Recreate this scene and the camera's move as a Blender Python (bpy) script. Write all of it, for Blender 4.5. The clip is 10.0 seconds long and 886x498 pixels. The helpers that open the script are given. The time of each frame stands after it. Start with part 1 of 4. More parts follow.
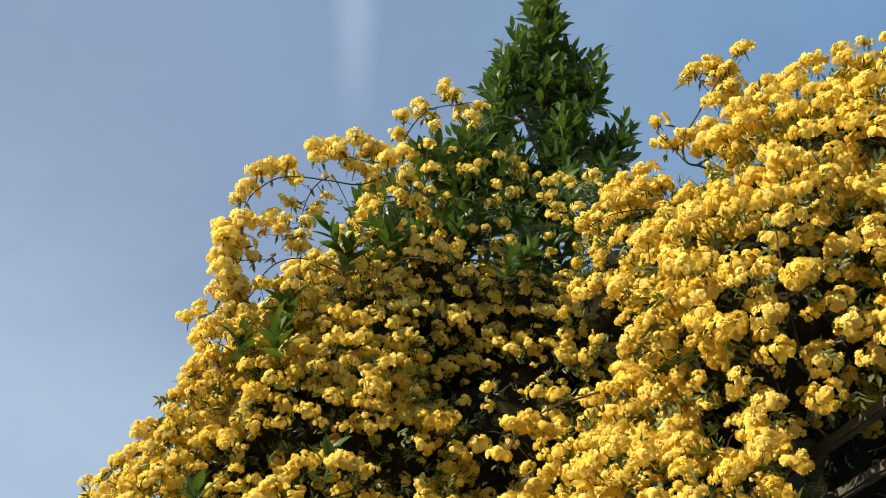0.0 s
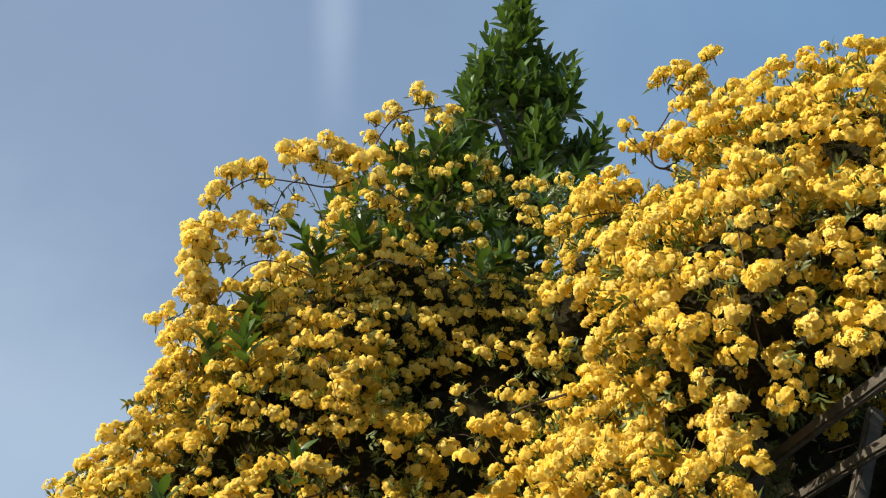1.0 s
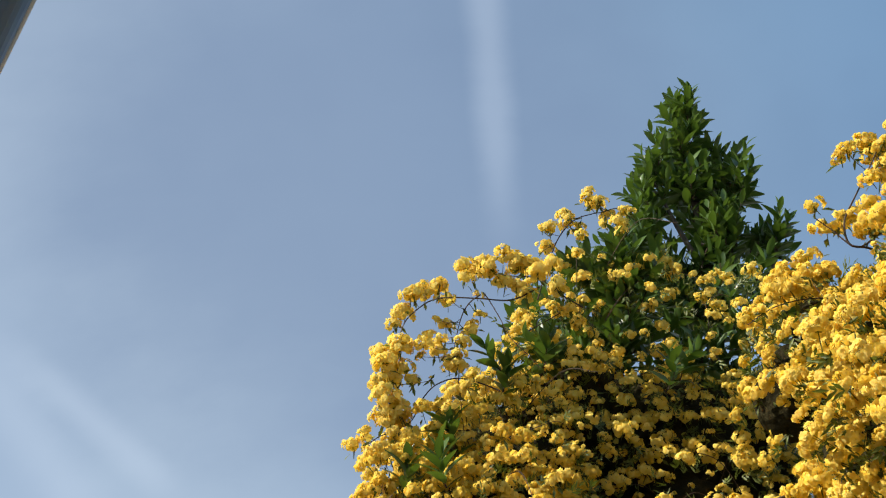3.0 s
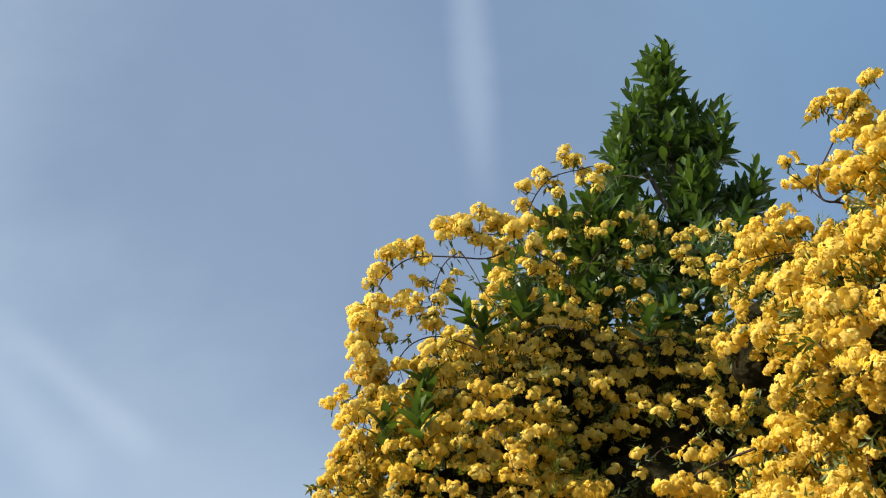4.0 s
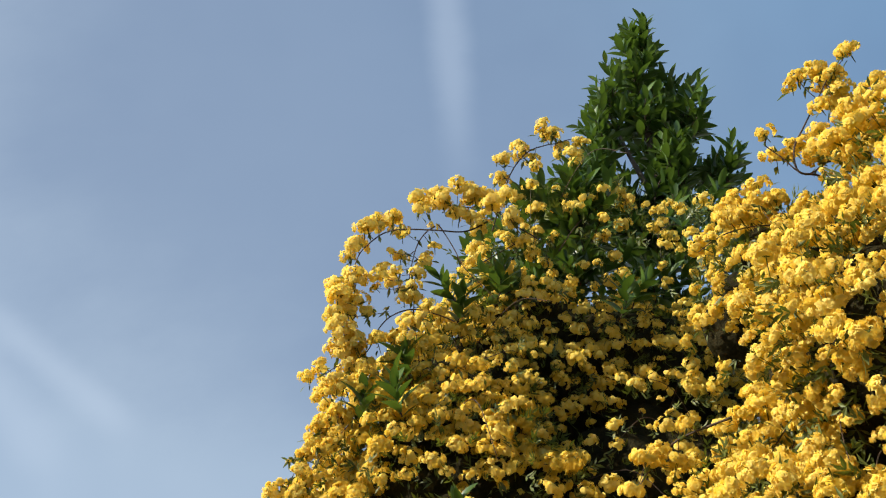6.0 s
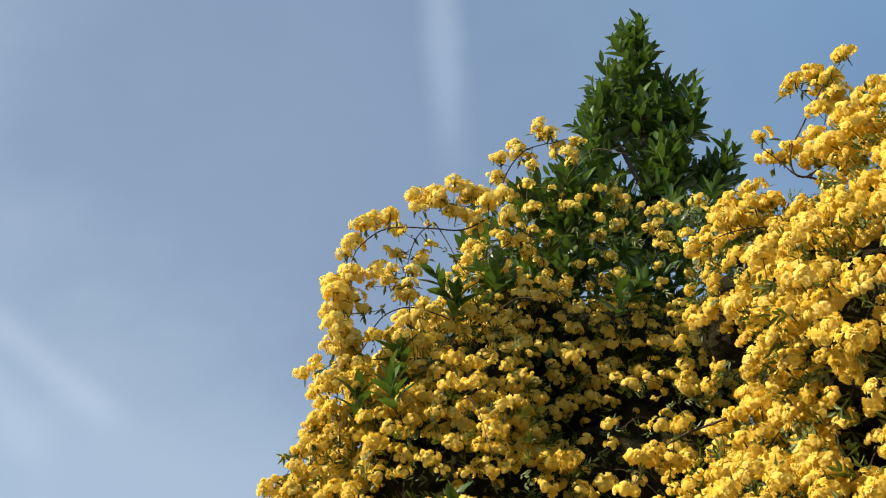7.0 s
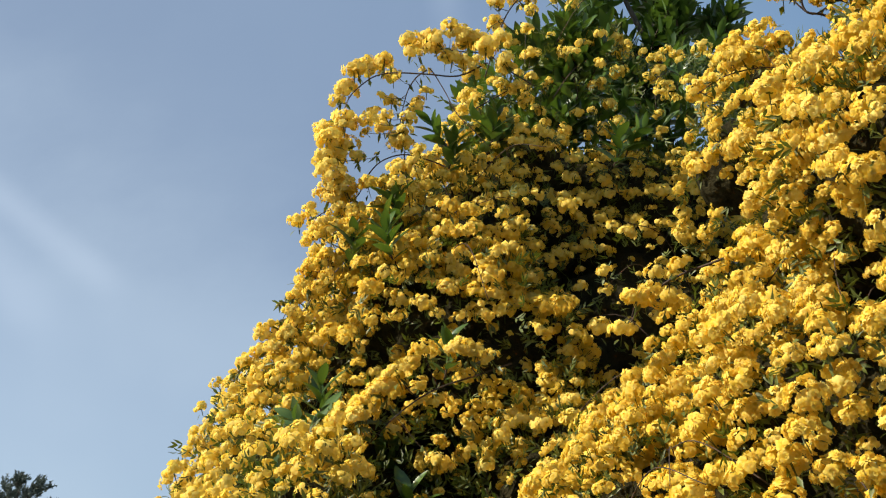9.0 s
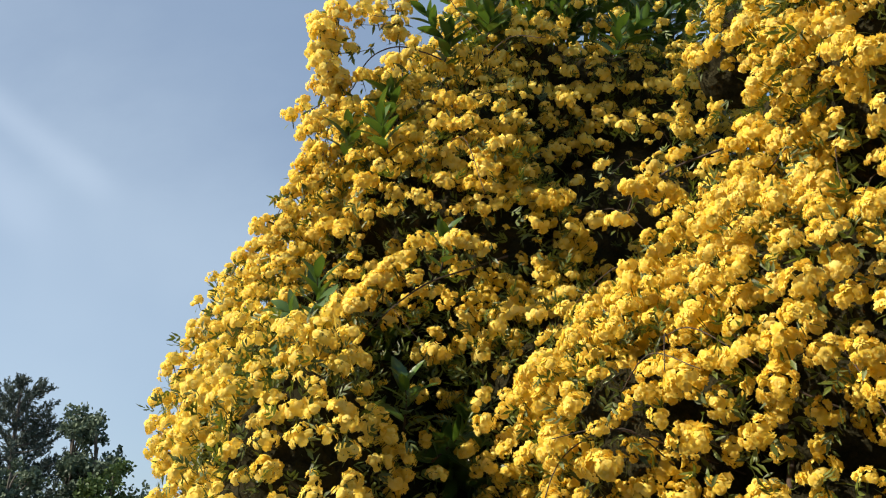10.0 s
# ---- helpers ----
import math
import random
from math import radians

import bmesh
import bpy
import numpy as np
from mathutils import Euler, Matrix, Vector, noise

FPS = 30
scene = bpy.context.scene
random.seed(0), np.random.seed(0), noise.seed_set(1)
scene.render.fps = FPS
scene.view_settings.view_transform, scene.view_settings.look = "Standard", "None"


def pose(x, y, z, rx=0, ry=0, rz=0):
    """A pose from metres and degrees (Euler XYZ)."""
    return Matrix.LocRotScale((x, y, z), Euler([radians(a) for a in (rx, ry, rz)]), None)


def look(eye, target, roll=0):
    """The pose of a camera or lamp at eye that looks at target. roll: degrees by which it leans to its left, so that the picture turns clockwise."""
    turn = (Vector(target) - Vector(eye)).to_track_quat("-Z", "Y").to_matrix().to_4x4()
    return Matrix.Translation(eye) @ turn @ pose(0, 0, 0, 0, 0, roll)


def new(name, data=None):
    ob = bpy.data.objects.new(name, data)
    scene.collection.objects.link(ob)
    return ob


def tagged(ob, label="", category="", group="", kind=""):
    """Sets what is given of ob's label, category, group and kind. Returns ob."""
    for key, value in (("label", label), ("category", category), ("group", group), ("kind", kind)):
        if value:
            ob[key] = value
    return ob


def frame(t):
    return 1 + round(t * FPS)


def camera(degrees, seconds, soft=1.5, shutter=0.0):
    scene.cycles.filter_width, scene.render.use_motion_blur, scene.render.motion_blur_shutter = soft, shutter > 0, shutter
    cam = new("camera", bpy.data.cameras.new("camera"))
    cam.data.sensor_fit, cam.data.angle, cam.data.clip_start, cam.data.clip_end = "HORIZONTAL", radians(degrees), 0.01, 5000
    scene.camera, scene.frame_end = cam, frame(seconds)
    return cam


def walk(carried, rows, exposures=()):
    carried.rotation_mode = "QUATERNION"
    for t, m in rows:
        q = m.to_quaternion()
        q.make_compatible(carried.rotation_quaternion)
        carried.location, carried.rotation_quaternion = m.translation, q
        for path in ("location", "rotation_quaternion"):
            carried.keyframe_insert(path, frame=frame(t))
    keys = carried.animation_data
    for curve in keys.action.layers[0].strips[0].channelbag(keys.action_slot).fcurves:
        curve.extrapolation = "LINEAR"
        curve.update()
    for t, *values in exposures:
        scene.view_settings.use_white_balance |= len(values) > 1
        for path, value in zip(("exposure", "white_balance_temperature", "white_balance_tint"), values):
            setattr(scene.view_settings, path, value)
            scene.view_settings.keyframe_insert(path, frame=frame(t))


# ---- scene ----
# ---------------------------------------------------------------- camera
cam = camera(50.33, 10.0, soft=1.15)
PATH = [
    (0, pose(-0.0290, -0.0321, 1.5706, 120.284, -0.439, -9.360)),
    (0.5, pose(0.0018, -0.0359, 1.5654, 120.522, -0.075, -10.083)),
    (1, pose(0.0023, -0.0302, 1.5636, 120.629, 0.041, -10.543)),
    (1.2, pose(0.0012, -0.0298, 1.5634, 120.543, 0.003, -10.424)),
    (1.3, pose(-0.0102, -0.0247, 1.5611, 120.481, -0.231, -9.377)),
    (1.4, pose(-0.0252, -0.0181, 1.5582, 120.251, -0.464, -8.012)),
    (1.5, pose(-0.0407, -0.0112, 1.5552, 119.847, -0.709, -6.668)),
    (1.7, pose(-0.0487, 0.0006, 1.5485, 119.047, -1.590, -1.872)),
    (2, pose(-0.0530, 0.0070, 1.5449, 118.281, -1.974, 0.705)),
    (2.1, pose(-0.0514, 0.0007, 1.5483, 119.696, -1.948, 0.851)),
    (2.2, pose(-0.0478, -0.0138, 1.5564, 122.997, -1.881, 0.981)),
    (2.3, pose(-0.0453, -0.0234, 1.5617, 125.192, -1.799, 1.062)),
    (2.4, pose(-0.0436, -0.0300, 1.5654, 126.680, -1.764, 1.092)),
    (2.5, pose(-0.0426, -0.0339, 1.5675, 127.569, -1.728, 1.108)),
    (3, pose(-0.0162, -0.0217, 1.5592, 127.318, -1.502, 1.238)),
    (3.1, pose(-0.0131, -0.0194, 1.5584, 126.732, -1.394, 1.246)),
    (3.2, pose(-0.0102, -0.0173, 1.5577, 126.201, -1.267, 1.266)),
    (4.3, pose(0.0009, -0.0092, 1.5550, 124.779, -0.231, 0.321)),
    (4.5, pose(0.0025, -0.0080, 1.5546, 124.512, -0.121, 0.275)),
    (5, pose(0.0004, 0.0002, 1.5497, 124.000, 0.000, 0.000)),
    (5.5, pose(-0.0001, 0.0047, 1.5478, 123.741, 0.210, -0.340)),
    (7, pose(-0.0236, -0.0074, 1.5493, 123.344, 0.164, -1.379)),
    (7.5, pose(-0.0254, -0.0028, 1.5469, 123.473, -0.046, -1.750)),
    (7.8, pose(-0.0255, 0.0027, 1.5441, 123.031, -0.039, -1.773)),
    (7.9, pose(-0.0256, 0.0124, 1.5393, 122.273, -0.012, -1.807)),
    (8, pose(-0.0257, 0.0225, 1.5341, 121.481, -0.020, -1.833)),
    (8.1, pose(-0.0253, 0.0290, 1.5313, 120.605, 0.004, -1.819)),
    (8.4, pose(-0.0242, 0.0483, 1.5231, 118.012, 0.087, -1.789)),
    (8.5, pose(-0.0239, 0.0524, 1.5213, 117.455, 0.106, -1.779)),
    (8.6, pose(-0.0237, 0.0564, 1.5189, 117.010, 0.127, -1.750)),
    (8.8, pose(-0.0231, 0.0643, 1.5141, 116.109, 0.179, -1.782)),
    (9, pose(-0.0227, 0.0713, 1.5100, 115.328, 0.182, -1.704)),
    (9.2, pose(-0.0230, 0.0802, 1.5032, 113.938, 0.214, -1.654)),
    (9.5, pose(-0.0235, 0.0956, 1.4915, 111.566, 0.269, -1.764)),
    (10, pose(-0.0254, 0.1024, 1.4817, 109.620, 0.303, -1.986)),
]
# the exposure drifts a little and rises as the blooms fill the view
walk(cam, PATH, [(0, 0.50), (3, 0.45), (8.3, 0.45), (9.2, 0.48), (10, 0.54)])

# ---------------------------------------------------------------- world and sun
SUN_DIR = Vector((-0.78, -0.20, 0.59)).normalized()


class Nodes:
    """Short way to write node trees."""

    def __init__(self, tree):
        self.tree = tree
        tree.nodes.clear()

    def add(self, kind, ins=None, operation="", data_type="", smooth=False):
        node = self.tree.nodes.new(kind)
        if operation:
            node.operation = operation
        if data_type:
            node.data_type = data_type
        if smooth:
            node.interpolation_type = "SMOOTHSTEP"
        for key, value in (ins or {}).items():
            self.put(node.inputs[key], value)
        return node

    def put(self, socket, value):
        if isinstance(value, bpy.types.NodeSocket):
            self.tree.links.new(value, socket)
        else:
            socket.default_value = value

    def math(self, op, a, b=0.0, c=0.0):
        node = self.add("ShaderNodeMath", {0: a, 1: b, 2: c}, operation=op)
        return node.outputs[0]

    def dot(self, a, b):
        return self.add("ShaderNodeVectorMath", {0: a, 1: b}, operation="DOT_PRODUCT").outputs["Value"]

    def smooth(self, value, lo, hi, out0=0.0, out1=1.0):
        return self.add("ShaderNodeMapRange", {0: value, 1: lo, 2: hi, 3: out0, 4: out1}, smooth=True).outputs[0]

    def mix(self, fac, a, b):
        node = self.add("ShaderNodeMix", data_type="RGBA")
        for key, value in ((0, fac), (6, a), (7, b)):
            self.put(node.inputs[key], value)
        return node.outputs[2]

    def noise(self, vector, scale, detail=3.0, rough=0.5):
        return self.add("ShaderNodeTexNoise", {"Vector": vector, "Scale": scale, "Detail": detail, "Roughness": rough}).outputs[0]


def make_sky():
    world = bpy.data.worlds.new("sky")
    scene.world = world
    world.use_nodes = True
    n = Nodes(world.node_tree)
    way = n.add("ShaderNodeTexCoord").outputs["Generated"]
    sky = n.add("ShaderNodeTexSky")
    sky.sky_type, sky.sun_disc, sky.altitude = "NISHITA", False, 100.0
    sky.sun_elevation, sky.sun_rotation = math.asin(SUN_DIR.z), math.atan2(SUN_DIR.x, SUN_DIR.y)
    sky.air_density, sky.dust_density, sky.ozone_density = SKY_AIR, SKY_DUST, SKY_OZONE
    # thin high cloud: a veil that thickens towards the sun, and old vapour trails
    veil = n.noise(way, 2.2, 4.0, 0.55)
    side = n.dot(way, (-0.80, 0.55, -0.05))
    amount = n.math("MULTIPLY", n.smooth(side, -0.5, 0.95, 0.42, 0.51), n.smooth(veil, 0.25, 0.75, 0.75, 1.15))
    wisps = n.noise(n.add("ShaderNodeVectorMath", {0: way, 1: (2.0, 5.0, 3.0)}, operation="MULTIPLY").outputs[0], 2.4, 6.0, 0.6)

    def trail(axis, wide, along, a0, a1, b1, b0, strength):
        off = n.math("ABSOLUTE", n.dot(way, axis))
        off = n.math("ADD", off, n.math("MULTIPLY", n.math("SUBTRACT", wisps, 0.5), wide * 0.7))
        band = n.smooth(off, wide, 0.0)
        pos = n.dot(way, along)
        ends = n.math("MULTIPLY", n.smooth(pos, a0, a1), n.smooth(pos, b0, b1))
        return n.math("MULTIPLY", n.math("MULTIPLY", band, ends), strength)

    trails = 0.0
    for spec in TRAILS:
        trails = n.math("ADD", trail(*spec), trails)
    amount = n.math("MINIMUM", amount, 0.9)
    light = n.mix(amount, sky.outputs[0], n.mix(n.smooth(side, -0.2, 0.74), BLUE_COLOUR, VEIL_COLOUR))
    # a wide gap in the veil
    gap = n.smooth(n.math("ADD", n.dot(way, (-0.13, 0.735, 0.665)), n.math("MULTIPLY", n.math("SUBTRACT", wisps, 0.5), 0.05)), 0.915, 0.998, 0.0, 0.62)
    light = n.mix(gap, light, CLEAR_COLOUR)
    light = n.mix(n.math("MINIMUM", trails, 0.5), light, TRAIL_COLOUR)
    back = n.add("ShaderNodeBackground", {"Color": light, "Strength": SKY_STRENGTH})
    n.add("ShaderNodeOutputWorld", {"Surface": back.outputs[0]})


SKY_STRENGTH, SKY_AIR, SKY_DUST, SKY_OZONE = 0.085, 1.0, 0.9, 3.2
VEIL_COLOUR = (5.35, 6.45, 7.5, 1.0)
BLUE_COLOUR = (2.50, 4.45, 6.9, 1.0)
CLEAR_COLOUR = (1.72, 2.50, 3.95, 1.0)
TRAIL_COLOUR = (5.6, 6.6, 8.0, 1.0)


def across(a, b):
    """The pole of the great circle through two directions, and its middle."""
    a, b = Vector(a).normalized(), Vector(b).normalized()
    return tuple(a.cross(b).normalized()), tuple((b - a).normalized())


T1, T1_ALONG = across((0.012, 0.640, 0.768), (0.030, 0.775, 0.631))
T2, T2_ALONG = across((-0.3895, 0.8156, 0.4279), (-0.2932, 0.8832, 0.3660))
T3, T3_ALONG = across((-0.4330, 0.8010, 0.4040), (-0.3650, 0.8700, 0.3300))
TRAILS = [
    (T1, 0.030, T1_ALONG, -0.45, -0.25, 0.00, 0.16, 0.24),
    (T2, 0.026, T2_ALONG, -0.22, -0.05, 0.02, 0.085, 0.22),
    (T3, 0.040, T3_ALONG, -0.25, -0.05, 0.02, 0.12, 0.20),
]
make_sky()

sun = new("sun", bpy.data.lights.new("sun", "SUN"))
sun.data.energy, sun.data.angle, sun.data.color = 5.0, radians(0.53), (1.0, 0.93, 0.80)
sun.matrix_world = look(tuple(SUN_DIR * 40), (0, 0, 0))


# ---------------------------------------------------------------- materials
def material(name):
    m = bpy.data.materials.new(name)
    m.use_nodes = True
    return m, Nodes(m.node_tree)


def bump(n, height, strength, distance):
    return n.add("ShaderNodeBump", {"Height": height, "Strength": strength, "Distance": distance}).outputs[0]


def leafy(name, dark, light, translucent, rough=0.5, through_colour=None, per_object=False, spec=0.5, scale=60.0):
    """Thin living tissue: a glossy front and some light that passes through."""
    m, n = material(name)
    geo = n.add("ShaderNodeNewGeometry")
    where = n.add("ShaderNodeTexCoord").outputs["Object"]
    one = n.add("ShaderNodeObjectInfo").outputs["Random"]
    fleck = n.noise(where, scale, 3.0)
    rnd = geo.outputs["Random Per Island"]
    mixer = n.math("ADD", n.math("MULTIPLY", rnd, 0.55), n.math("MULTIPLY", fleck, 0.45))
    if per_object:
        mixer = n.math("ADD", n.math("MULTIPLY", mixer, 0.7), n.math("MULTIPLY", one, 0.3))
    colour = n.mix(n.smooth(mixer, 0.12, 0.88), dark, light)
    body = n.add("ShaderNodeBsdfPrincipled", {"Base Color": colour, "Roughness": rough, "Specular IOR Level": spec,
                                              "Normal": bump(n, fleck, 0.25, 0.002)})
    thin = n.add("ShaderNodeBsdfTranslucent", {"Color": through_colour or colour})
    both = n.add("ShaderNodeMixShader", {0: translucent, 1: body.outputs[0], 2: thin.outputs[0]})
    n.add("ShaderNodeOutputMaterial", {"Surface": both.outputs[0]})
    return m


def rough_stuff(name, dark, light, scale, rough=0.85, bumpy=0.5, depth=0.01, stretch=(1, 1, 1), metal=0.0, fine=6.0, spec=0.4):
    m, n = material(name)
    where = n.add("ShaderNodeTexCoord").outputs["Object"]
    where = n.add("ShaderNodeVectorMath", {0: where, 1: stretch}, operation="MULTIPLY").outputs[0]
    big, small = n.noise(where, scale, 4.0, 0.6), n.noise(where, scale * fine, 5.0, 0.65)
    blend = n.math("ADD", n.math("MULTIPLY", big, 0.55), n.math("MULTIPLY", small, 0.45))
    colour = n.mix(n.smooth(blend, 0.3, 0.7), dark, light)
    body = n.add("ShaderNodeBsdfPrincipled", {"Base Color": colour, "Roughness": n.smooth(small, 0.2, 0.8, rough * 0.8, min(1.0, rough * 1.15)),
                                              "Metallic": metal, "Specular IOR Level": spec, "Normal": bump(n, blend, bumpy, depth)})
    n.add("ShaderNodeOutputMaterial", {"Surface": body.outputs[0]})
    return m


PETAL = leafy("yellow_petals", (0.89, 0.630, 0.064, 1), (0.955, 0.805, 0.25, 1), 0.38, 0.8, (0.95, 0.735, 0.115, 1), True, 0.12, 90.0)
ROSE_LEAF = leafy("rose_leaves", (0.062, 0.076, 0.013, 1), (0.15, 0.18, 0.032, 1), 0.25, 0.5, (0.17, 0.22, 0.02, 1))
LAUREL_LEAF = leafy("laurel_leaves", (0.030, 0.064, 0.012, 1), (0.110, 0.185, 0.034, 1), 0.19, 0.34, (0.15, 0.26, 0.025, 1), True, 0.5, 30.0)
# far leaves and needles: distance haze is put into their paler, bluer colours
FAR_LEAF = leafy("tree_leaves", (0.058, 0.082, 0.050, 1), (0.115, 0.150, 0.085, 1), 0.15, 0.6, None, False, 0.3, 2.0)
FAR_LEAF_LIGHT = leafy("young_tree_leaves", (0.052, 0.085, 0.022, 1), (0.10, 0.145, 0.04, 1), 0.2, 0.6, None, False, 0.3, 2.0)
NEEDLES = leafy("pine_needles", (0.052, 0.070, 0.056, 1), (0.105, 0.130, 0.100, 1), 0.08, 0.6, None, False, 0.3, 2.0)
CANE = rough_stuff("cane_bark", (0.035, 0.022, 0.014, 1), (0.10, 0.060, 0.034, 1), 30.0, 0.8, 0.6, 0.004, (1, 1, 0.3))
BARK = rough_stuff("tree_bark", (0.05, 0.042, 0.034, 1), (0.16, 0.13, 0.10, 1), 9.0, 0.9, 0.8, 0.02, (1, 1, 0.25))
# dark colour standing in for the shade deep inside the roses
SHADE_FILL = rough_stuff("shade_fill", (0.019, 0.017, 0.009, 1), (0.052, 0.044, 0.021, 1), 22.0, 0.95, 1.0, 0.03, spec=0.02)
OLD_WOOD = rough_stuff("weathered_wood", (0.045, 0.037, 0.028, 1), (0.135, 0.113, 0.082, 1), 7.0, 0.85, 0.6, 0.006, (1, 1, 1), 0.0, 9.0)
GUTTER = rough_stuff("painted_gutter", (0.048, 0.105, 0.205, 1), (0.062, 0.125, 0.24, 1), 3.0, 0.45, 0.15, 0.002)
# pale colour standing in for the bright halo along the gutter's edge
HALO_LIP = rough_stuff("edge_halo_lip", (0.42, 0.42, 0.44, 1), (0.55, 0.55, 0.57, 1), 5.0, 0.5, 0.15, 0.002)
SOFFIT = rough_stuff("painted_boards", (0.048, 0.105, 0.205, 1), (0.064, 0.128, 0.24, 1), 4.0, 0.6, 0.2, 0.002)
RENDER_WALL = rough_stuff("wall_render", (0.50, 0.47, 0.42, 1), (0.66, 0.63, 0.57, 1), 3.0, 0.9, 0.5, 0.004, (1, 1, 1), 0.0, 12.0)
ROOF_TILE = rough_stuff("roof_tiles", (0.14, 0.07, 0.05, 1), (0.28, 0.15, 0.10, 1), 5.0, 0.85, 0.5, 0.006)
# for the unseen ground: pale so that warm light bounces up under the blooms
BOUNCE_GRAVEL = rough_stuff("bounce_gravel", (0.20, 0.175, 0.14, 1), (0.40, 0.36, 0.30, 1), 0.8, 0.9, 0.8, 0.03, (1, 1, 1), 0.0, 60.0)


# ---------------------------------------------------------------- mesh helpers
def mesh_from(name, verts, faces, mats, slots=None, smooth=False):
    me = bpy.data.meshes.new(name)
    me.from_pydata([tuple(v) for v in verts], [], [tuple(f) for f in faces])
    for m in mats:
        me.materials.append(m)
    if slots is not None:
        me.polygons.foreach_set("material_index", np.asarray(slots, dtype=np.int32))
    if smooth:
        me.polygons.foreach_set("use_smooth", np.ones(len(me.polygons), dtype=bool))
    me.update()
    return me


def part(name, data, parent, label="", kind="", m=None):
    """A mesh, or a bmesh with its material, as one object under a thing or a part."""
    ob = new(name, data)
    ob.parent = parent
    if m is not None:
        ob.matrix_local = m
    return tagged(ob, label, kind=kind)


def thing(name, label, category, place=(0, 0, 0), group="", kind=""):
    ob = new(name)
    ob.location = place
    ob.empty_display_size = 0.1
    return tagged(ob, label, category, group, kind)


class Heap:
    """Gathers vertices and faces of many pieces for one mesh."""

    def __init__(self):
        self.v, self.n, self.f, self.s, self.count = [], [], [], [], 0
        self.soft = False

    def add(self, verts, faces, slot=0, normals=None):
        verts = np.asarray(verts, dtype=float)
        c = self.count
        self.v.append(verts)
        self.n.append(np.zeros_like(verts) if normals is None else np.asarray(normals, dtype=float))
        self.soft = self.soft or normals is not None
        self.f.extend([tuple(i + c for i in f) for f in faces])
        self.s.extend([slot] * len(faces) if isinstance(slot, int) else list(slot))
        self.count += len(verts)

    def mesh(self, name, mats, smooth=False):
        me = mesh_from(name, np.concatenate(self.v) if self.v else np.zeros((0, 3)), self.f, mats, self.s, smooth)
        if self.soft:
            me.normals_split_custom_set_from_vertices(np.concatenate(self.n).tolist())
        return me


def unit(v):
    v = np.asarray(v, dtype=float)
    return v / (np.linalg.norm(v) + 1e-12)


def frame_on(axis, spin):
    """A 3 x 3 basis whose third column is axis."""
    z = unit(axis)
    x = unit(np.cross((0.31, 0.87, 0.12) if abs(z[2]) > 0.9 else (0, 0, 1), z))
    y = np.cross(z, x)
    c, s = math.cos(spin), math.sin(spin)
    return np.stack([x * c + y * s, y * c - x * s, z], 1)


def tube(heap, points, r0, r1, sides=6, slot=0):
    """A tapered, capped tube through points."""
    p = np.asarray(points, dtype=float)
    n = len(p)
    tang = np.gradient(p, axis=0)
    side = unit(np.cross(tang[0], (0.3, 0.2, 0.93)))
    verts = []
    for i in range(n):
        t = unit(tang[i])
        side = unit(side - t * side.dot(t))
        up = np.cross(t, side)
        r = r0 + (r1 - r0) * i / (n - 1)
        for k in range(sides):
            a = 2 * math.pi * k / sides
            verts.append(p[i] + r * (math.cos(a) * side + math.sin(a) * up))
    faces = [(i * sides + k, i * sides + (k + 1) % sides, (i + 1) * sides + (k + 1) % sides, (i + 1) * sides + k)
             for i in range(n - 1) for k in range(sides)]
    faces.append(tuple(range(sides - 1, -1, -1)))
    faces.append(tuple((n - 1) * sides + k for k in range(sides)))
    heap.add(verts, faces, slot)


def curve_through(points, steps=8):
    """Catmull-Rom points through the given ones."""
    p = np.asarray(points, dtype=float)
    p = np.vstack([2 * p[0] - p[1], p, 2 * p[-1] - p[-2]])
    out = []
    for i in range(1, len(p) - 2):
        a, b, c, d = p[i - 1:i + 3]
        for s in np.linspace(0, 1, steps, endpoint=False):
            out.append(0.5 * (2 * b + (c - a) * s + (2 * a - 5 * b + 4 * c - d) * s * s + (3 * b - a - 3 * c + d) * s ** 3))
    out.append(p[-2])
    return np.array(out)


def lean_noise(p, scale, seed):
    return noise.noise(Vector((p[0] * scale + seed * 7.3, p[1] * scale - seed * 3.1, p[2] * scale + seed)))


def box_bm(size, bevel=0.004, segments=1):
    bm = bmesh.new()
    bmesh.ops.create_cube(bm, size=1.0)
    bmesh.ops.scale(bm, vec=size, verts=bm.verts)
    if bevel:
        bmesh.ops.bevel(bm, geom=list(bm.edges), offset=bevel, segments=segments, affect="EDGES")
    return bm


def bm_mesh(name, bm, mat):
    me = bpy.data.meshes.new(name)
    bm.to_mesh(me)
    bm.free()
    me.materials.append(mat)
    return me


# ---------------------------------------------------------------- ground
def make_ground():
    heap = Heap()
    ring = [0.0, 4.0, 12.0, 40.0, 150.0, 600.0, 2600.0]
    verts, faces, m = [(0, 0, 0)], [], 32
    for r in ring[1:]:
        for k in range(m):
            a = 2 * math.pi * k / m
            z = 0.0 if r < 10 else 0.25 * lean_noise((r * math.cos(a), r * math.sin(a), 0), 0.02, 3)
            verts.append((r * math.cos(a), r * math.sin(a), z))
    for k in range(m):
        faces.append((0, 1 + k, 1 + (k + 1) % m))
    for j in range(len(ring) - 2):
        for k in range(m):
            a, b = 1 + j * m + k, 1 + j * m + (k + 1) % m
            faces.append((a, b, b + m, a + m))
    heap.add(verts, faces)
    tagged(new("ground", heap.mesh("ground", [BOUNCE_GRAVEL])), "unseen ground, made pale to bounce light up under the roses", "ground", kind="structure")


make_ground()


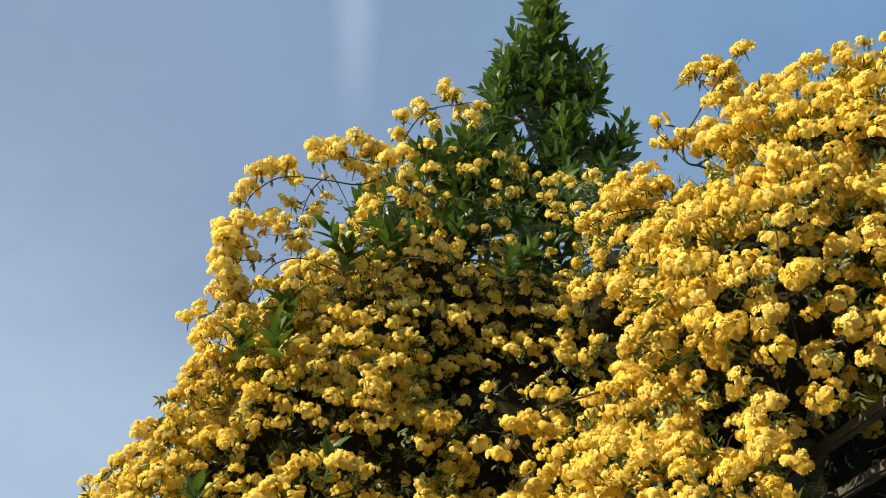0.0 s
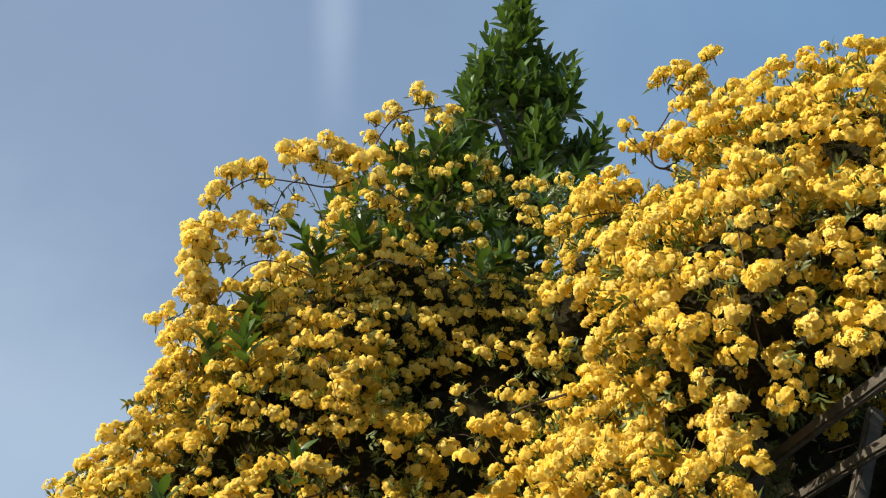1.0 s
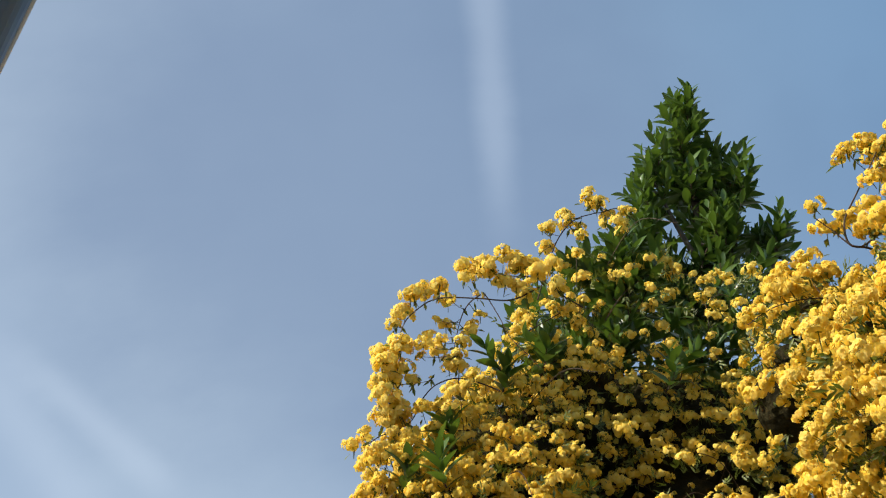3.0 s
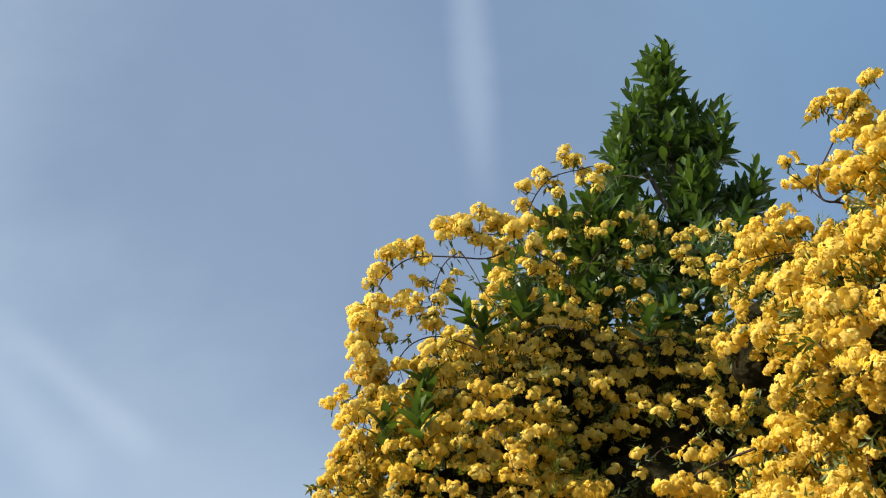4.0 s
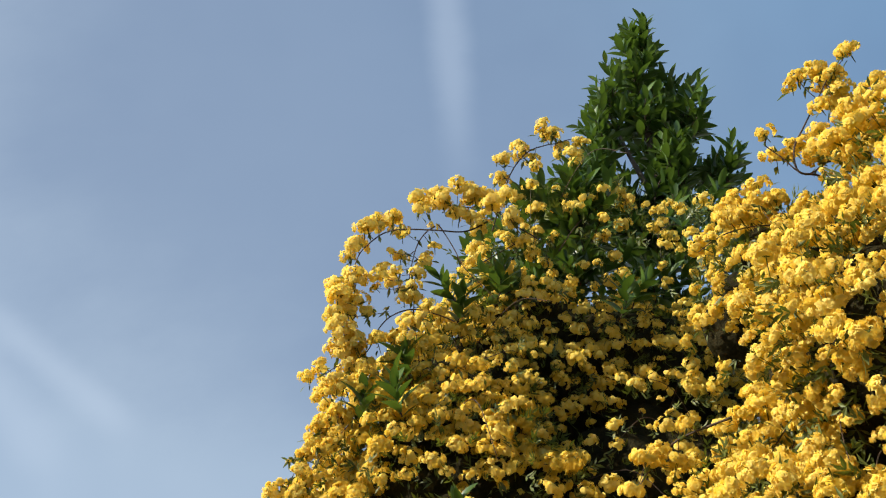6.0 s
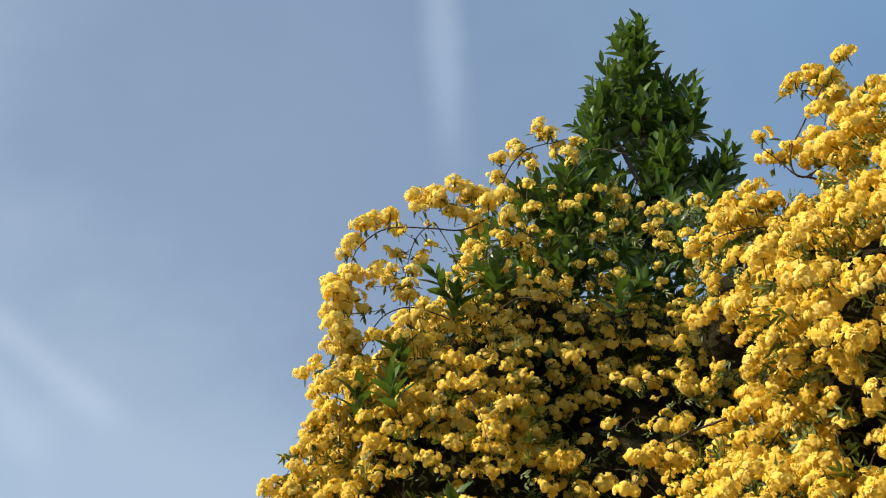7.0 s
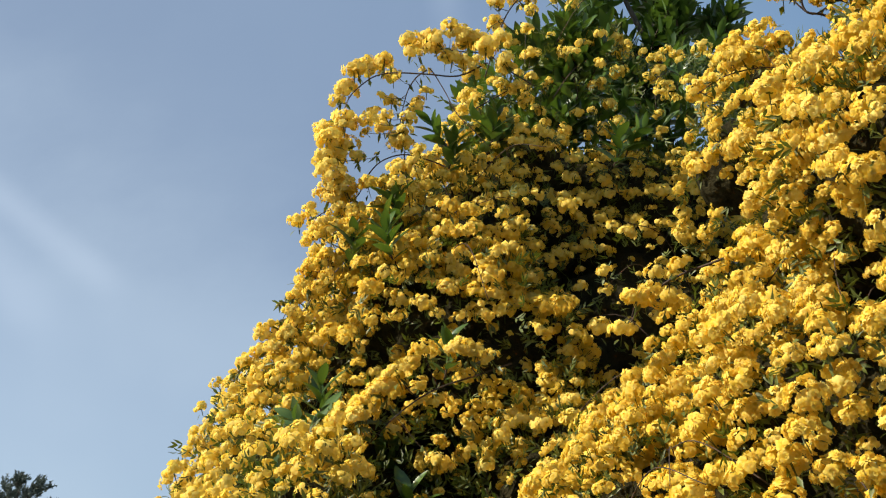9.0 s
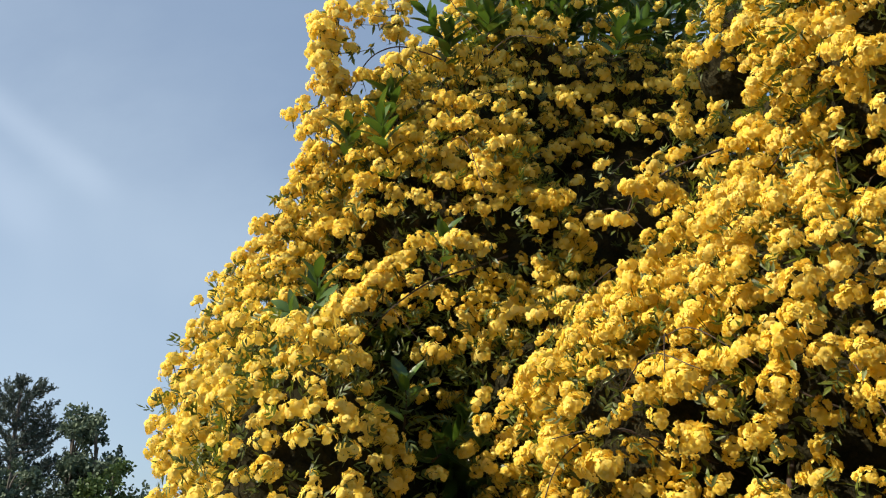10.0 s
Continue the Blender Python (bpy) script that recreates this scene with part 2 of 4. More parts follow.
# ---------------------------------------------------------------- roses
def leaflet(length, width, fold=0.25, droop=0.15, segs=2):
    """A pointed leaf blade along +x, folded at its midrib."""
    xs = np.linspace(0, 1, segs + 2)
    verts, faces = [], []
    for x in xs:
        w = width * 0.5 * math.sin(math.pi * min(1, x * 0.92 + 0.06)) ** 0.8
        z = -droop * length * x * x
        verts += [(x * length, -w, z + fold * w), (x * length, 0, z), (x * length, w, z + fold * w)]
    for i in range(len(xs) - 1):
        a = i * 3
        faces += [(a, a + 1, a + 4, a + 3), (a + 1, a + 2, a + 5, a + 4)]
    return np.array(verts), faces


def floret(rng, r, rings):
    """One small double rose about +z: rings of rounded, ruffled petals that open outwards. Gives vertices, faces and soft normals."""
    verts, faces, normals = [], [], []
    for count, reach, base, shoulder, rim in rings:
        turn = rng.uniform(0, 6.28)
        half = reach * math.sin(math.pi / max(4, count)) * 1.08
        for k in range(count):
            a = turn + 2 * math.pi * k / count + rng.uniform(-0.16, 0.16)
            e, t = np.array((math.cos(a), math.sin(a), 0)), np.array((-math.sin(a), math.cos(a), 0))
            z = np.array((0, 0, 1.0))
            out, wave, lift = reach * rng.uniform(0.80, 1.14), rng.uniform(-0.16, 0.16), rng.uniform(-0.14, 0.18)
            w = half * rng.uniform(0.85, 1.1)
            pts = [e * reach * 0.10 + z * base,
                   e * out * 0.66 + t * w + z * (shoulder + wave), e * out * 0.66 - t * w + z * (shoulder - wave),
                   e * out * rng.uniform(0.94, 1.04) + t * w * 0.52 + z * (rim + lift + wave), e * out * rng.uniform(0.94, 1.04) - t * w * 0.52 + z * (rim + lift - wave)]
            flat = unit(np.cross(pts[1] - pts[2], pts[3] - pts[0]))
            flat = flat if flat[2] > 0 else -flat
            c = len(verts)
            verts += [p * r for p in pts]
            faces += [(c, c + 2, c + 1), (c + 1, c + 2, c + 4, c + 3)]
            normals += [unit(0.90 * flat + 0.45 * unit(p + np.array((0, 0, 0.25))) + v * e) for p, v in zip(pts, (-0.25, 0.0, 0.0, 0.15, 0.15))]
    return np.array(verts), faces, np.array(normals)


RINGS_NEAR = ((10, 1.00, 0.08, 0.24, 0.06), (8, 0.80, 0.20, 0.52, 0.50), (6, 0.54, 0.42, 0.72, 0.72), (3, 0.26, 0.66, 0.80, 0.74))
RINGS_PLAIN = ((8, 1.02, 0.08, 0.24, 0.06), (6, 0.76, 0.22, 0.54, 0.50), (4, 0.46, 0.58, 0.74, 0.66))
RINGS_FAR = ((6, 1.04, 0.12, 0.28, 0.08), (5, 0.66, 0.50, 0.64, 0.54))


def cluster_geometry(rng, flowers, rings, leaves):
    """An umbel of small double roses: florets on a loose dome, on thin stalks, with a few leaflets under it. Slots: 0 petals, 1 green."""
    heap = Heap()
    radius = 0.0092 * math.sqrt(flowers)
    shape = np.array((rng.uniform(1.0, 1.35), rng.uniform(0.85, 1.1), rng.uniform(0.62, 0.92)))
    heads = [unit((0.25 * rng.normal(), 0.25 * rng.normal(), 1.0))]
    for k in range(flowers - 1):
        a, tip = 2.4 * k + rng.uniform(-0.3, 0.3), 0.62 + 0.96 * math.sqrt(k / max(1, flowers - 2)) + rng.uniform(-0.15, 0.15)
        heads.append(unit((math.sin(tip) * math.cos(a), math.sin(tip) * math.sin(a), math.cos(tip))))
    for h in heads:
        axis = unit(h * shape + rng.normal(0, 0.25, 3))
        rot = frame_on(axis, rng.uniform(0, 6.28))
        v, f, n = floret(rng, rng.uniform(0.0100, 0.0134), rings)
        at = h * shape * radius * rng.uniform(0.66, 0.92)
        n = n @ rot.T + 0.34 * unit(h * shape)
        heap.add(v @ rot.T + at, f, 0, n / np.linalg.norm(n, axis=1, keepdims=True))
    rows, cols, dome = 3, 7, []
    for i in range(rows + 1):
        polar = 0.25 + 1.75 * i / rows
        for k in range(cols):
            a = 2 * math.pi * (k + 0.5 * i) / cols
            d = np.array((math.sin(polar) * math.cos(a), math.sin(polar) * math.sin(a), math.cos(polar)))
            dome.append(d * radius * 0.48 * shape)
    heap.add(dome, [tuple(range(cols))] + [(i * cols + k, (i + 1) * cols + k, (i + 1) * cols + (k + 1) % cols, i * cols + (k + 1) % cols) for i in range(rows) for k in range(cols)], 0,
             [unit(d) for d in dome])
    for w in heads[:2] if leaves else ():
        tube(heap, [(0, 0, -radius * 1.2), w * radius * 0.3, w * radius * 0.8], 0.0011, 0.0008, 3, 1)
    for k in range(leaves):
        v, f = leaflet(rng.uniform(0.024, 0.038), rng.uniform(0.008, 0.012), 0.25, 0.15, 1)
        a = rng.uniform(0, 6.28)
        x = unit((math.cos(a), math.sin(a), rng.uniform(-0.9, 0.1)))
        y = unit(np.cross((0, 0, 1), x))
        heap.add(v @ np.stack([x, y, np.cross(x, y)], 1).T + x * radius * 0.5 + np.array((0, 0, -radius * 0.5)), f, 1)
    return heap


def cluster_set(seed, counts, rings, leaves):
    rng = np.random.default_rng(seed)
    return [cluster_geometry(rng, n, rings, leaves) for n in counts]


def lobe(x, y, z, rx, ry, rz, density=1.0):
    return (np.array((x, y, z)), np.array((rx, ry, rz)), density)


def inside_any(p, lobes, skip, shrink):
    for j, (c, r, _) in enumerate(lobes):
        if j != skip and (((p - c) / (r * shrink)) ** 2).sum() < 1.0:
            return True
    return False


def scatter(rng, lobes, spacing, rough, keep, depth=(0.92, 1.06), tries=5):
    """Points with outward normals on the joint skin of the lobes, none nearer to another than spacing."""
    grid, found = {}, []
    for j, (c, r, density) in enumerate(lobes):
        a, b, d = r
        area = 4 * math.pi * (((a * b) ** 1.6 + (a * d) ** 1.6 + (b * d) ** 1.6) / 3) ** (1 / 1.6)
        for _ in range(int(area / spacing ** 2 * (tries if density > 0.7 else density))):
            w = unit(rng.normal(size=3))
            p = c + r * w
            nrm = unit(w / r)
            p = p + nrm * (rough * lean_noise(p, 5.0, 1) + spacing * rng.uniform(-0.4, 0.4)) + (p - c) * (rng.uniform(*depth) - 1)
            if inside_any(p, lobes, j, 0.93) or not keep(p, nrm, rng):
                continue
            key = tuple(np.floor(p / spacing).astype(int))
            near = (q for dx in (-1, 0, 1) for dy in (-1, 0, 1) for dz in (-1, 0, 1) for q in grid.get((key[0] + dx, key[1] + dy, key[2] + dz), ()))
            if any(((q - p) ** 2).sum() < spacing ** 2 for q in near):
                continue
            grid.setdefault(key, []).append(p)
            found.append((p, nrm))
    return found


def dome_axis(rng, nrm, up=0.65):
    return unit(nrm * 0.75 + np.array((0, 0, up)) + rng.normal(0, 0.22, 3))


def bloom_size(rng):
    """Full umbels, and now and then a small or single flower."""
    return rng.uniform(0.55, 0.80) if rng.random() < 0.15 else rng.uniform(0.85, 1.20)


def put_clusters(bush, rng, spots, kinds, plain_kinds, nearest_to, single=300):
    """The clusters nearest to a place of the plan as parts, the others joined."""
    spots = sorted(spots, key=lambda s: ((s[0] - np.array(nearest_to)) ** 2).sum())
    meshes = [h.mesh("bloom", [PETAL, ROSE_LEAF], True) for h in kinds]
    rest = Heap()
    for i, (p, axis, size) in enumerate(spots):
        rot = frame_on(axis, rng.uniform(0, 6.28))
        if i < single:
            m = Matrix.LocRotScale(Vector(p), Matrix(rot.tolist()).to_quaternion(), Vector((size, size, size)))
            part("bloom", meshes[i % len(meshes)], bush, m=m)
        else:
            h = plain_kinds[i % len(plain_kinds)]
            v = np.concatenate(h.v)
            rest.add(v @ rot.T * size + p, h.f, h.s, np.concatenate(h.n) @ rot.T)
    if rest.count:
        part("bloom_mass", rest.mesh("bloom_mass", [PETAL, ROSE_LEAF], True), bush, "dense pale and golden yellow double blooms", "stuff")


def put_rose_leaves(bush, rng, spots, spread=0.05):
    """Small compound leaves of three to five leaflets."""
    heap = Heap()
    for p, nrm in spots:
        axis = unit(nrm * 0.6 + rng.normal(0, 0.6, 3) + np.array((0, 0, 0.1)))
        base = p + rng.normal(0, spread, 3) * 0.4
        side = unit(np.cross(axis, rng.normal(size=3)))
        count = int(rng.integers(3, 6))
        for k in range(count):
            t = 0.4 + 0.6 * (k // 2) / 2.0
            d = unit(axis + side * (0.0 if k == count - 1 else (0.9 if k % 2 else -0.9)))
            v, f = leaflet(rng.uniform(0.020, 0.036), rng.uniform(0.007, 0.011), 0.3, rng.uniform(0, 0.4), 1)
            y = unit(np.cross(np.cross(axis, side), d))
            rot = np.stack([d, y, np.cross(d, y)], 1)
            heap.add(v @ rot.T + base + axis * 0.05 * t, f, 0)
    part("foliage", heap.mesh("foliage", [ROSE_LEAF]), bush, "small narrow dark green leaflets", "stuff")


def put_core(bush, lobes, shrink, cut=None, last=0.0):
    """Added solid cores behind the blooms, coloured dark to stand in for inner shade."""
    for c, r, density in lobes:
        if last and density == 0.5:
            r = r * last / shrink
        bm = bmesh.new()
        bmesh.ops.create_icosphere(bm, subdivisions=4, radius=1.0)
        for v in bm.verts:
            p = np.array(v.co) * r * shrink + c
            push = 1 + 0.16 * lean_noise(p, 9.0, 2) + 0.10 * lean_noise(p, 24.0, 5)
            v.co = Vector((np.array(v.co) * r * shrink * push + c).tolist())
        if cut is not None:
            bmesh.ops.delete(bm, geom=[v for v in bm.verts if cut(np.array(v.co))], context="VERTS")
        part("twig_tangle", bm_mesh("twig_tangle", bm, SHADE_FILL), bush, "added solid core, dark colour standing in for the shaded inside")


def put_canes(bush, rng, spots, count, length, up=(0.25, 0.5)):
    """Thin arching canes that run over the surface and droop at their ends."""
    for k in range(count):
        p, nrm = spots[int(rng.integers(len(spots)))]
        along = unit(np.cross(nrm, rng.normal(size=3)) + np.array((0, 0, rng.uniform(*up))))
        size = length * rng.uniform(0.6, 1.3)
        a = p - nrm * 0.06
        mid = a + along * size * 0.55 + nrm * rng.uniform(0.05, 0.09)
        end = a + along * size + nrm * 0.07 - np.array((0, 0, size * rng.uniform(0.15, 0.5)))
        heap = Heap()
        tube(heap, curve_through([a - along * 0.1 - nrm * 0.08, a, mid, end], 6), 0.0024, 0.0011, 5)
        part("cane", heap.mesh("cane", [CANE], True), bush)


def arching_cane(bush, rng, points, spots, r0=0.0035, bare=0.0, gap=0.05, droop=0.03, size=(0.7, 1.2), hang=1, out=(0, 0, 0)):
    """A free cane in the air, with flower clusters on short side stalks. Adds to spots."""
    c = curve_through(points, 8)
    heap = Heap()
    tube(heap, c, r0, r0 * 0.45, 5)
    seg = np.linalg.norm(np.diff(c, axis=0), axis=1)
    walk_len, total, nxt = 0.0, seg.sum(), bare * seg.sum() + gap * 0.5
    for i in range(len(seg)):
        while walk_len + seg[i] >= nxt and nxt < total:
            p = c[i] + (c[i + 1] - c[i]) * (nxt - walk_len) / seg[i]
            for _ in range(hang):
                off = rng.normal(0, 0.020, 3) + np.array((0, 0, rng.uniform(-droop, 0.028))) + np.array(out)
                spots.append((p + off, dome_axis(rng, np.array((-0.2, -0.3, 0.2))), rng.uniform(*size)))
                tube(heap, [p, p + off * 0.5 + np.array((0, 0, -0.006)), p + off], 0.0014, 0.001, 3)
                for _ in range(2):
                    v, f = leaflet(rng.uniform(0.022, 0.036), rng.uniform(0.008, 0.012), 0.3, 0.3, 1)
                    x = unit(rng.normal(size=3) + np.array((0, 0, -0.4)))
                    y = unit(np.cross((0.1, 0.9, 0.3), x))
                    heap.add(v @ np.stack([x, y, np.cross(x, y)], 1).T + p + off * rng.uniform(0, 0.8), f, 1)
            nxt += gap * rng.uniform(0.7, 1.4)
        walk_len += seg[i]
    spots.append((c[-1] + np.array((0, 0, 0.012)), dome_axis(rng, np.array((-0.2, -0.3, 0.2))), rng.uniform(0.9, 1.1)))
    part("arching_cane", heap.mesh("arching_cane", [CANE, ROSE_LEAF]), bush)


def laid_cane(bush, rng, spots, y, points, blooms=(), r0=0.003, size=(1.2, 1.5), leaves=2):
    """A cane in the upright plane at depth y through points (x, z); each bloom (x, z) sits on a side stalk of its own."""
    c = curve_through([(x, y + 0.02 * math.sin(9 * x + 5 * z), z) for x, z in points], 7)
    heap = Heap()
    tube(heap, c, r0, r0 * 0.5, 5)
    for x, z in blooms:
        at = np.array((x, y + rng.uniform(-0.05, 0.05), z))
        root = c[int(((c - at) ** 2).sum(1).argmin())]
        root = root + rng.normal(0, 0.004, 3)
        tube(heap, [root, (root + at) / 2 + np.array((0, 0, -0.008)), at], 0.0015, 0.001, 3)
        spots.append((at, dome_axis(rng, np.array((-0.2, -0.3, 0.2))), rng.uniform(*size)))
        if size[0] > 0.8 and rng.random() < 0.7:
            spots.append((at + rng.normal(0, 0.018, 3) + np.array((0, 0.02, -0.008)), dome_axis(rng, np.array((-0.2, -0.3, 0.2))), rng.uniform(*size)))
        for _ in range(leaves):
            v, f = leaflet(rng.uniform(0.026, 0.042), rng.uniform(0.008, 0.012), 0.3, 0.3, 1)
            d = unit(rng.normal(size=3) + np.array((0, 0, -0.6)))
            s = unit(np.cross((0.1, 0.9, 0.3), d))
            heap.add(v @ np.stack([d, s, np.cross(d, s)], 1).T + root + (at - root) * rng.uniform(0.2, 0.9), f, 1)
    part("arching_cane", heap.mesh("arching_cane", [CANE, ROSE_LEAF]), bush)


FULL = (12, 16, 10, 18, 14, 8, 17, 12, 15, 10, 19, 13)
MIXED = (9, 4, 13, 8, 14, 6, 11, 3, 9, 15, 8, 12, 5, 13, 10, 14)
NEAR = (13, 6, 16, 10, 17, 8, 14, 5, 12, 18, 9, 15, 7, 16, 13, 17)
ROSE_KINDS = cluster_set(11, FULL, RINGS_NEAR, 2)
ROSE_KINDS_PLAIN = cluster_set(12, NEAR, RINGS_PLAIN, 2)
ROSE_KINDS_FAR = cluster_set(13, MIXED, RINGS_FAR, 1)


def make_far_rose():
    """The rose that has climbed over the laurel."""
    rng = np.random.default_rng(21)
    bush = thing("climbing_rose", "large yellow banksia rose in full bloom scrambling over a laurel", "rose", (0, 0, 0), "climbing roses")
    lobes = [
        lobe(-0.31, 3.25, 2.00, 0.50, 0.53, 0.55),
        lobe(0.02, 3.35, 2.60, 0.49, 0.52, 0.44),
        lobe(0.16, 3.50, 2.98, 0.50, 0.52, 0.42),
        lobe(0.40, 3.66, 3.36, 0.46, 0.50, 0.40, 0.9),
        lobe(0.80, 3.62, 3.18, 0.62, 0.50, 0.52, 0.9),
        lobe(0.20, 3.22, 2.48, 0.36, 0.48, 0.50),
        lobe(0.47, 2.95, 1.93, 0.42, 0.46, 0.45),
        lobe(-0.30, 2.58, 1.72, 0.27, 0.33, 0.38),
        lobe(-0.12, 3.15, 1.15, 0.78, 0.72, 1.00, 0.5),
        lobe(0.62, 3.42, 3.72, 0.48, 0.42, 0.32, 0.6),
        lobe(0.98, 3.25, 3.60, 0.28, 0.25, 0.24, 0.65),
        lobe(0.50, 3.15, 1.60, 0.42, 0.40, 0.60, 0.6),
        lobe(0.80, 3.35, 2.55, 0.52, 0.40, 0.60, 0.6),
    ]
    hollow = np.array((0.0, 2.80, 2.04))

    def keep(p, nrm, rng):
        if (((p - hollow) / np.array((0.19, 0.36, 0.40))) ** 2).sum() < 1 and rng.random() < 0.95:
            return False
        if (((p - np.array((0.58, 2.95, 2.64))) / np.array((0.36, 0.44, 0.34))) ** 2).sum() < 1 and rng.random() < 0.38:
            return False
        if p[2] < 1.5 and rng.random() < 0.75:
            return False
        if p[2] > 3.55 and p[0] > 0.22 and rng.random() < 0.46:
            return False
        if nrm[1] > 0.30 and rng.random() < 0.90:
            return False
        return lean_noise(p, 4.2, 4) > -0.40 and lean_noise(p, 9.0, 8) > -0.36

    def keep_inner(p, nrm, rng):
        return nrm[1] < 0.2 and p[2] > 1.5 and (((p - hollow) / np.array((0.19, 0.36, 0.40))) ** 2).sum() > 1 and lean_noise(p, 5.0, 14) > -0.42

    spots = [(p, dome_axis(rng, nrm), bloom_size(rng)) for p, nrm in scatter(rng, lobes, 0.056, 0.11, keep)]
    spots += [(p, dome_axis(rng, nrm), rng.uniform(0.4, 0.95)) for p, nrm in scatter(rng, lobes[:7] + lobes[11:], 0.064, 0.05, keep_inner, (0.80, 0.90), 2)]
    # the open hoop of canes at the crown's edge
    y = 2.98
    laid_cane(bush, rng, spots, y, [(0.24, 3.68), (0.13, 3.61), (0.01, 3.60), (-0.11, 3.60), (-0.18, 3.59), (-0.24, 3.55), (-0.28, 3.50), (-0.30, 3.41), (-0.30, 3.33), (-0.28, 3.24)],
              [(-0.22, 3.67), (-0.15, 3.68), (-0.25, 3.60), (-0.12, 3.62), (-0.29, 3.57), (-0.32, 3.51), (-0.36, 3.38), (-0.32, 3.35), (-0.28, 3.37), (-0.34, 3.30), (-0.27, 3.30), (-0.35, 3.23), (-0.31, 3.26)], 0.0035)
    laid_cane(bush, rng, spots, y, [(0.40, 3.58), (0.30, 3.66), (0.24, 3.72), (0.13, 3.73), (0.02, 3.73), (-0.06, 3.71)],
              [(-0.05, 3.76), (0.02, 3.79), (0.10, 3.81), (0.16, 3.77), (0.05, 3.74), (-0.05, 3.69), (0.0, 3.63), (0.08, 3.68), (0.15, 3.68), (0.23, 3.70), (0.22, 3.79), (0.29, 3.74), (0.30, 3.64)])
    laid_cane(bush, rng, spots, y, [(0.01, 3.62), (-0.03, 3.58), (-0.06, 3.52), (-0.08, 3.43), (-0.09, 3.35)],
              [(-0.10, 3.57), (-0.12, 3.51), (-0.19, 3.46), (-0.14, 3.41), (-0.06, 3.41), (-0.20, 3.38), (-0.02, 3.48), (0.01, 3.55), (-0.11, 3.35), (-0.07, 3.31), (-0.16, 3.51), (-0.21, 3.35), (-0.07, 3.35)], size=(0.9, 1.2))
    laid_cane(bush, rng, spots, y, [(0.02, 3.63), (0.04, 3.60), (0.08, 3.52), (0.12, 3.43), (0.18, 3.36), (0.23, 3.30)], [(0.11, 3.48), (0.16, 3.40)], 0.0026, (0.3, 0.4), 5)
    laid_cane(bush, rng, spots, y, [(0.08, 3.20), (0.02, 3.23), (-0.07, 3.26), (-0.15, 3.24), (-0.20, 3.18), (-0.23, 3.10), (-0.28, 3.05), (-0.34, 3.02), (-0.38, 2.98)],
              [(-0.40, 3.05), (-0.39, 3.02), (-0.39, 2.94), (-0.30, 2.94), (-0.25, 2.96), (-0.35, 2.92), (-0.24, 3.02), (-0.23, 2.97)], size=(0.9, 1.2))
    laid_cane(bush, rng, spots, y, [(-0.28, 3.24), (-0.31, 3.19), (-0.32, 3.12), (-0.33, 3.05)],
              [(-0.34, 3.18), (-0.28, 3.16), (-0.34, 3.11), (-0.27, 3.10), (-0.31, 3.08), (-0.31, 3.15)], 0.002)
    laid_cane(bush, rng, spots, y, [(-0.07, 3.26), (-0.06, 3.17), (-0.05, 3.08), (-0.04, 2.98)],
              [(-0.14, 3.15), (-0.09, 3.18), (-0.14, 3.06), (-0.20, 3.15), (-0.09, 3.12), (-0.02, 3.26), (-0.04, 3.22)], 0.0024, (0.85, 1.1))
    laid_cane(bush, rng, spots, y, [(-0.28, 3.24), (-0.21, 3.25), (-0.16, 3.26)], [(-0.21, 3.26), (-0.17, 3.265), (-0.23, 3.24)], 0.0018, (0.25, 0.4), 4)
    # sprigs that stand out of the crown's top and side
    laid_cane(bush, rng, spots, 3.1, [(0.24, 3.70), (0.28, 3.84), (0.33, 3.98), (0.40, 4.08), (0.48, 4.13), (0.53, 4.15), (0.60, 4.18), (0.65, 4.13)],
              [(0.27, 4.03), (0.28, 3.98), (0.37, 4.13), (0.47, 4.20), (0.52, 4.21), (0.56, 4.16), (0.43, 3.99), (0.43, 4.09), (0.65, 4.14), (0.58, 4.05), (0.62, 4.10), (0.51, 4.18)], 0.0032, (1.0, 1.3), 3)
    laid_cane(bush, rng, spots, 3.12, [(0.50, 3.60), (0.58, 3.72), (0.68, 3.82), (0.76, 3.86)],
              [(0.68, 3.89), (0.74, 3.91), (0.77, 3.88), (0.69, 3.67), (0.73, 3.60), (0.77, 3.72), (0.58, 3.80)], 0.003, (0.9, 1.25), 3)
    laid_cane(bush, rng, spots, 3.1, [(0.20, 3.55), (0.30, 3.62), (0.38, 3.66), (0.46, 3.64)],
              [(0.30, 3.66), (0.36, 3.62), (0.42, 3.68), (0.40, 3.60), (0.47, 3.64), (0.44, 3.55), (0.32, 3.80), (0.42, 3.80), (0.40, 3.88)], 0.0026, (0.9, 1.2), 3)
    laid_cane(bush, rng, spots, 3.2, [(-0.36, 2.68), (-0.42, 2.73), (-0.47, 2.77), (-0.51, 2.78)], [(-0.49, 2.79), (-0.46, 2.77), (-0.51, 2.77)], 0.002, (0.3, 0.45), 5)
    laid_cane(bush, rng, spots, y, [(-0.30, 2.98), (-0.31, 2.90), (-0.32, 2.80)], [(-0.34, 2.83), (-0.38, 2.80), (-0.30, 2.82)], 0.0018, (0.8, 1.1))
    arching_cane(bush, rng, [(-0.30, 3.05, 2.90), (-0.36, 3.02, 2.82), (-0.43, 3.02, 2.72), (-0.48, 3.02, 2.60), (-0.53, 3.02, 2.46)], spots, 0.002, gap=0.034, bare=0.1, hang=2)
    arching_cane(bush, rng, [(-0.28, 2.95, 2.80), (-0.38, 2.95, 2.66), (-0.44, 2.95, 2.50), (-0.52, 2.95, 2.36)], spots, 0.002, gap=0.036, bare=0.1, hang=2)
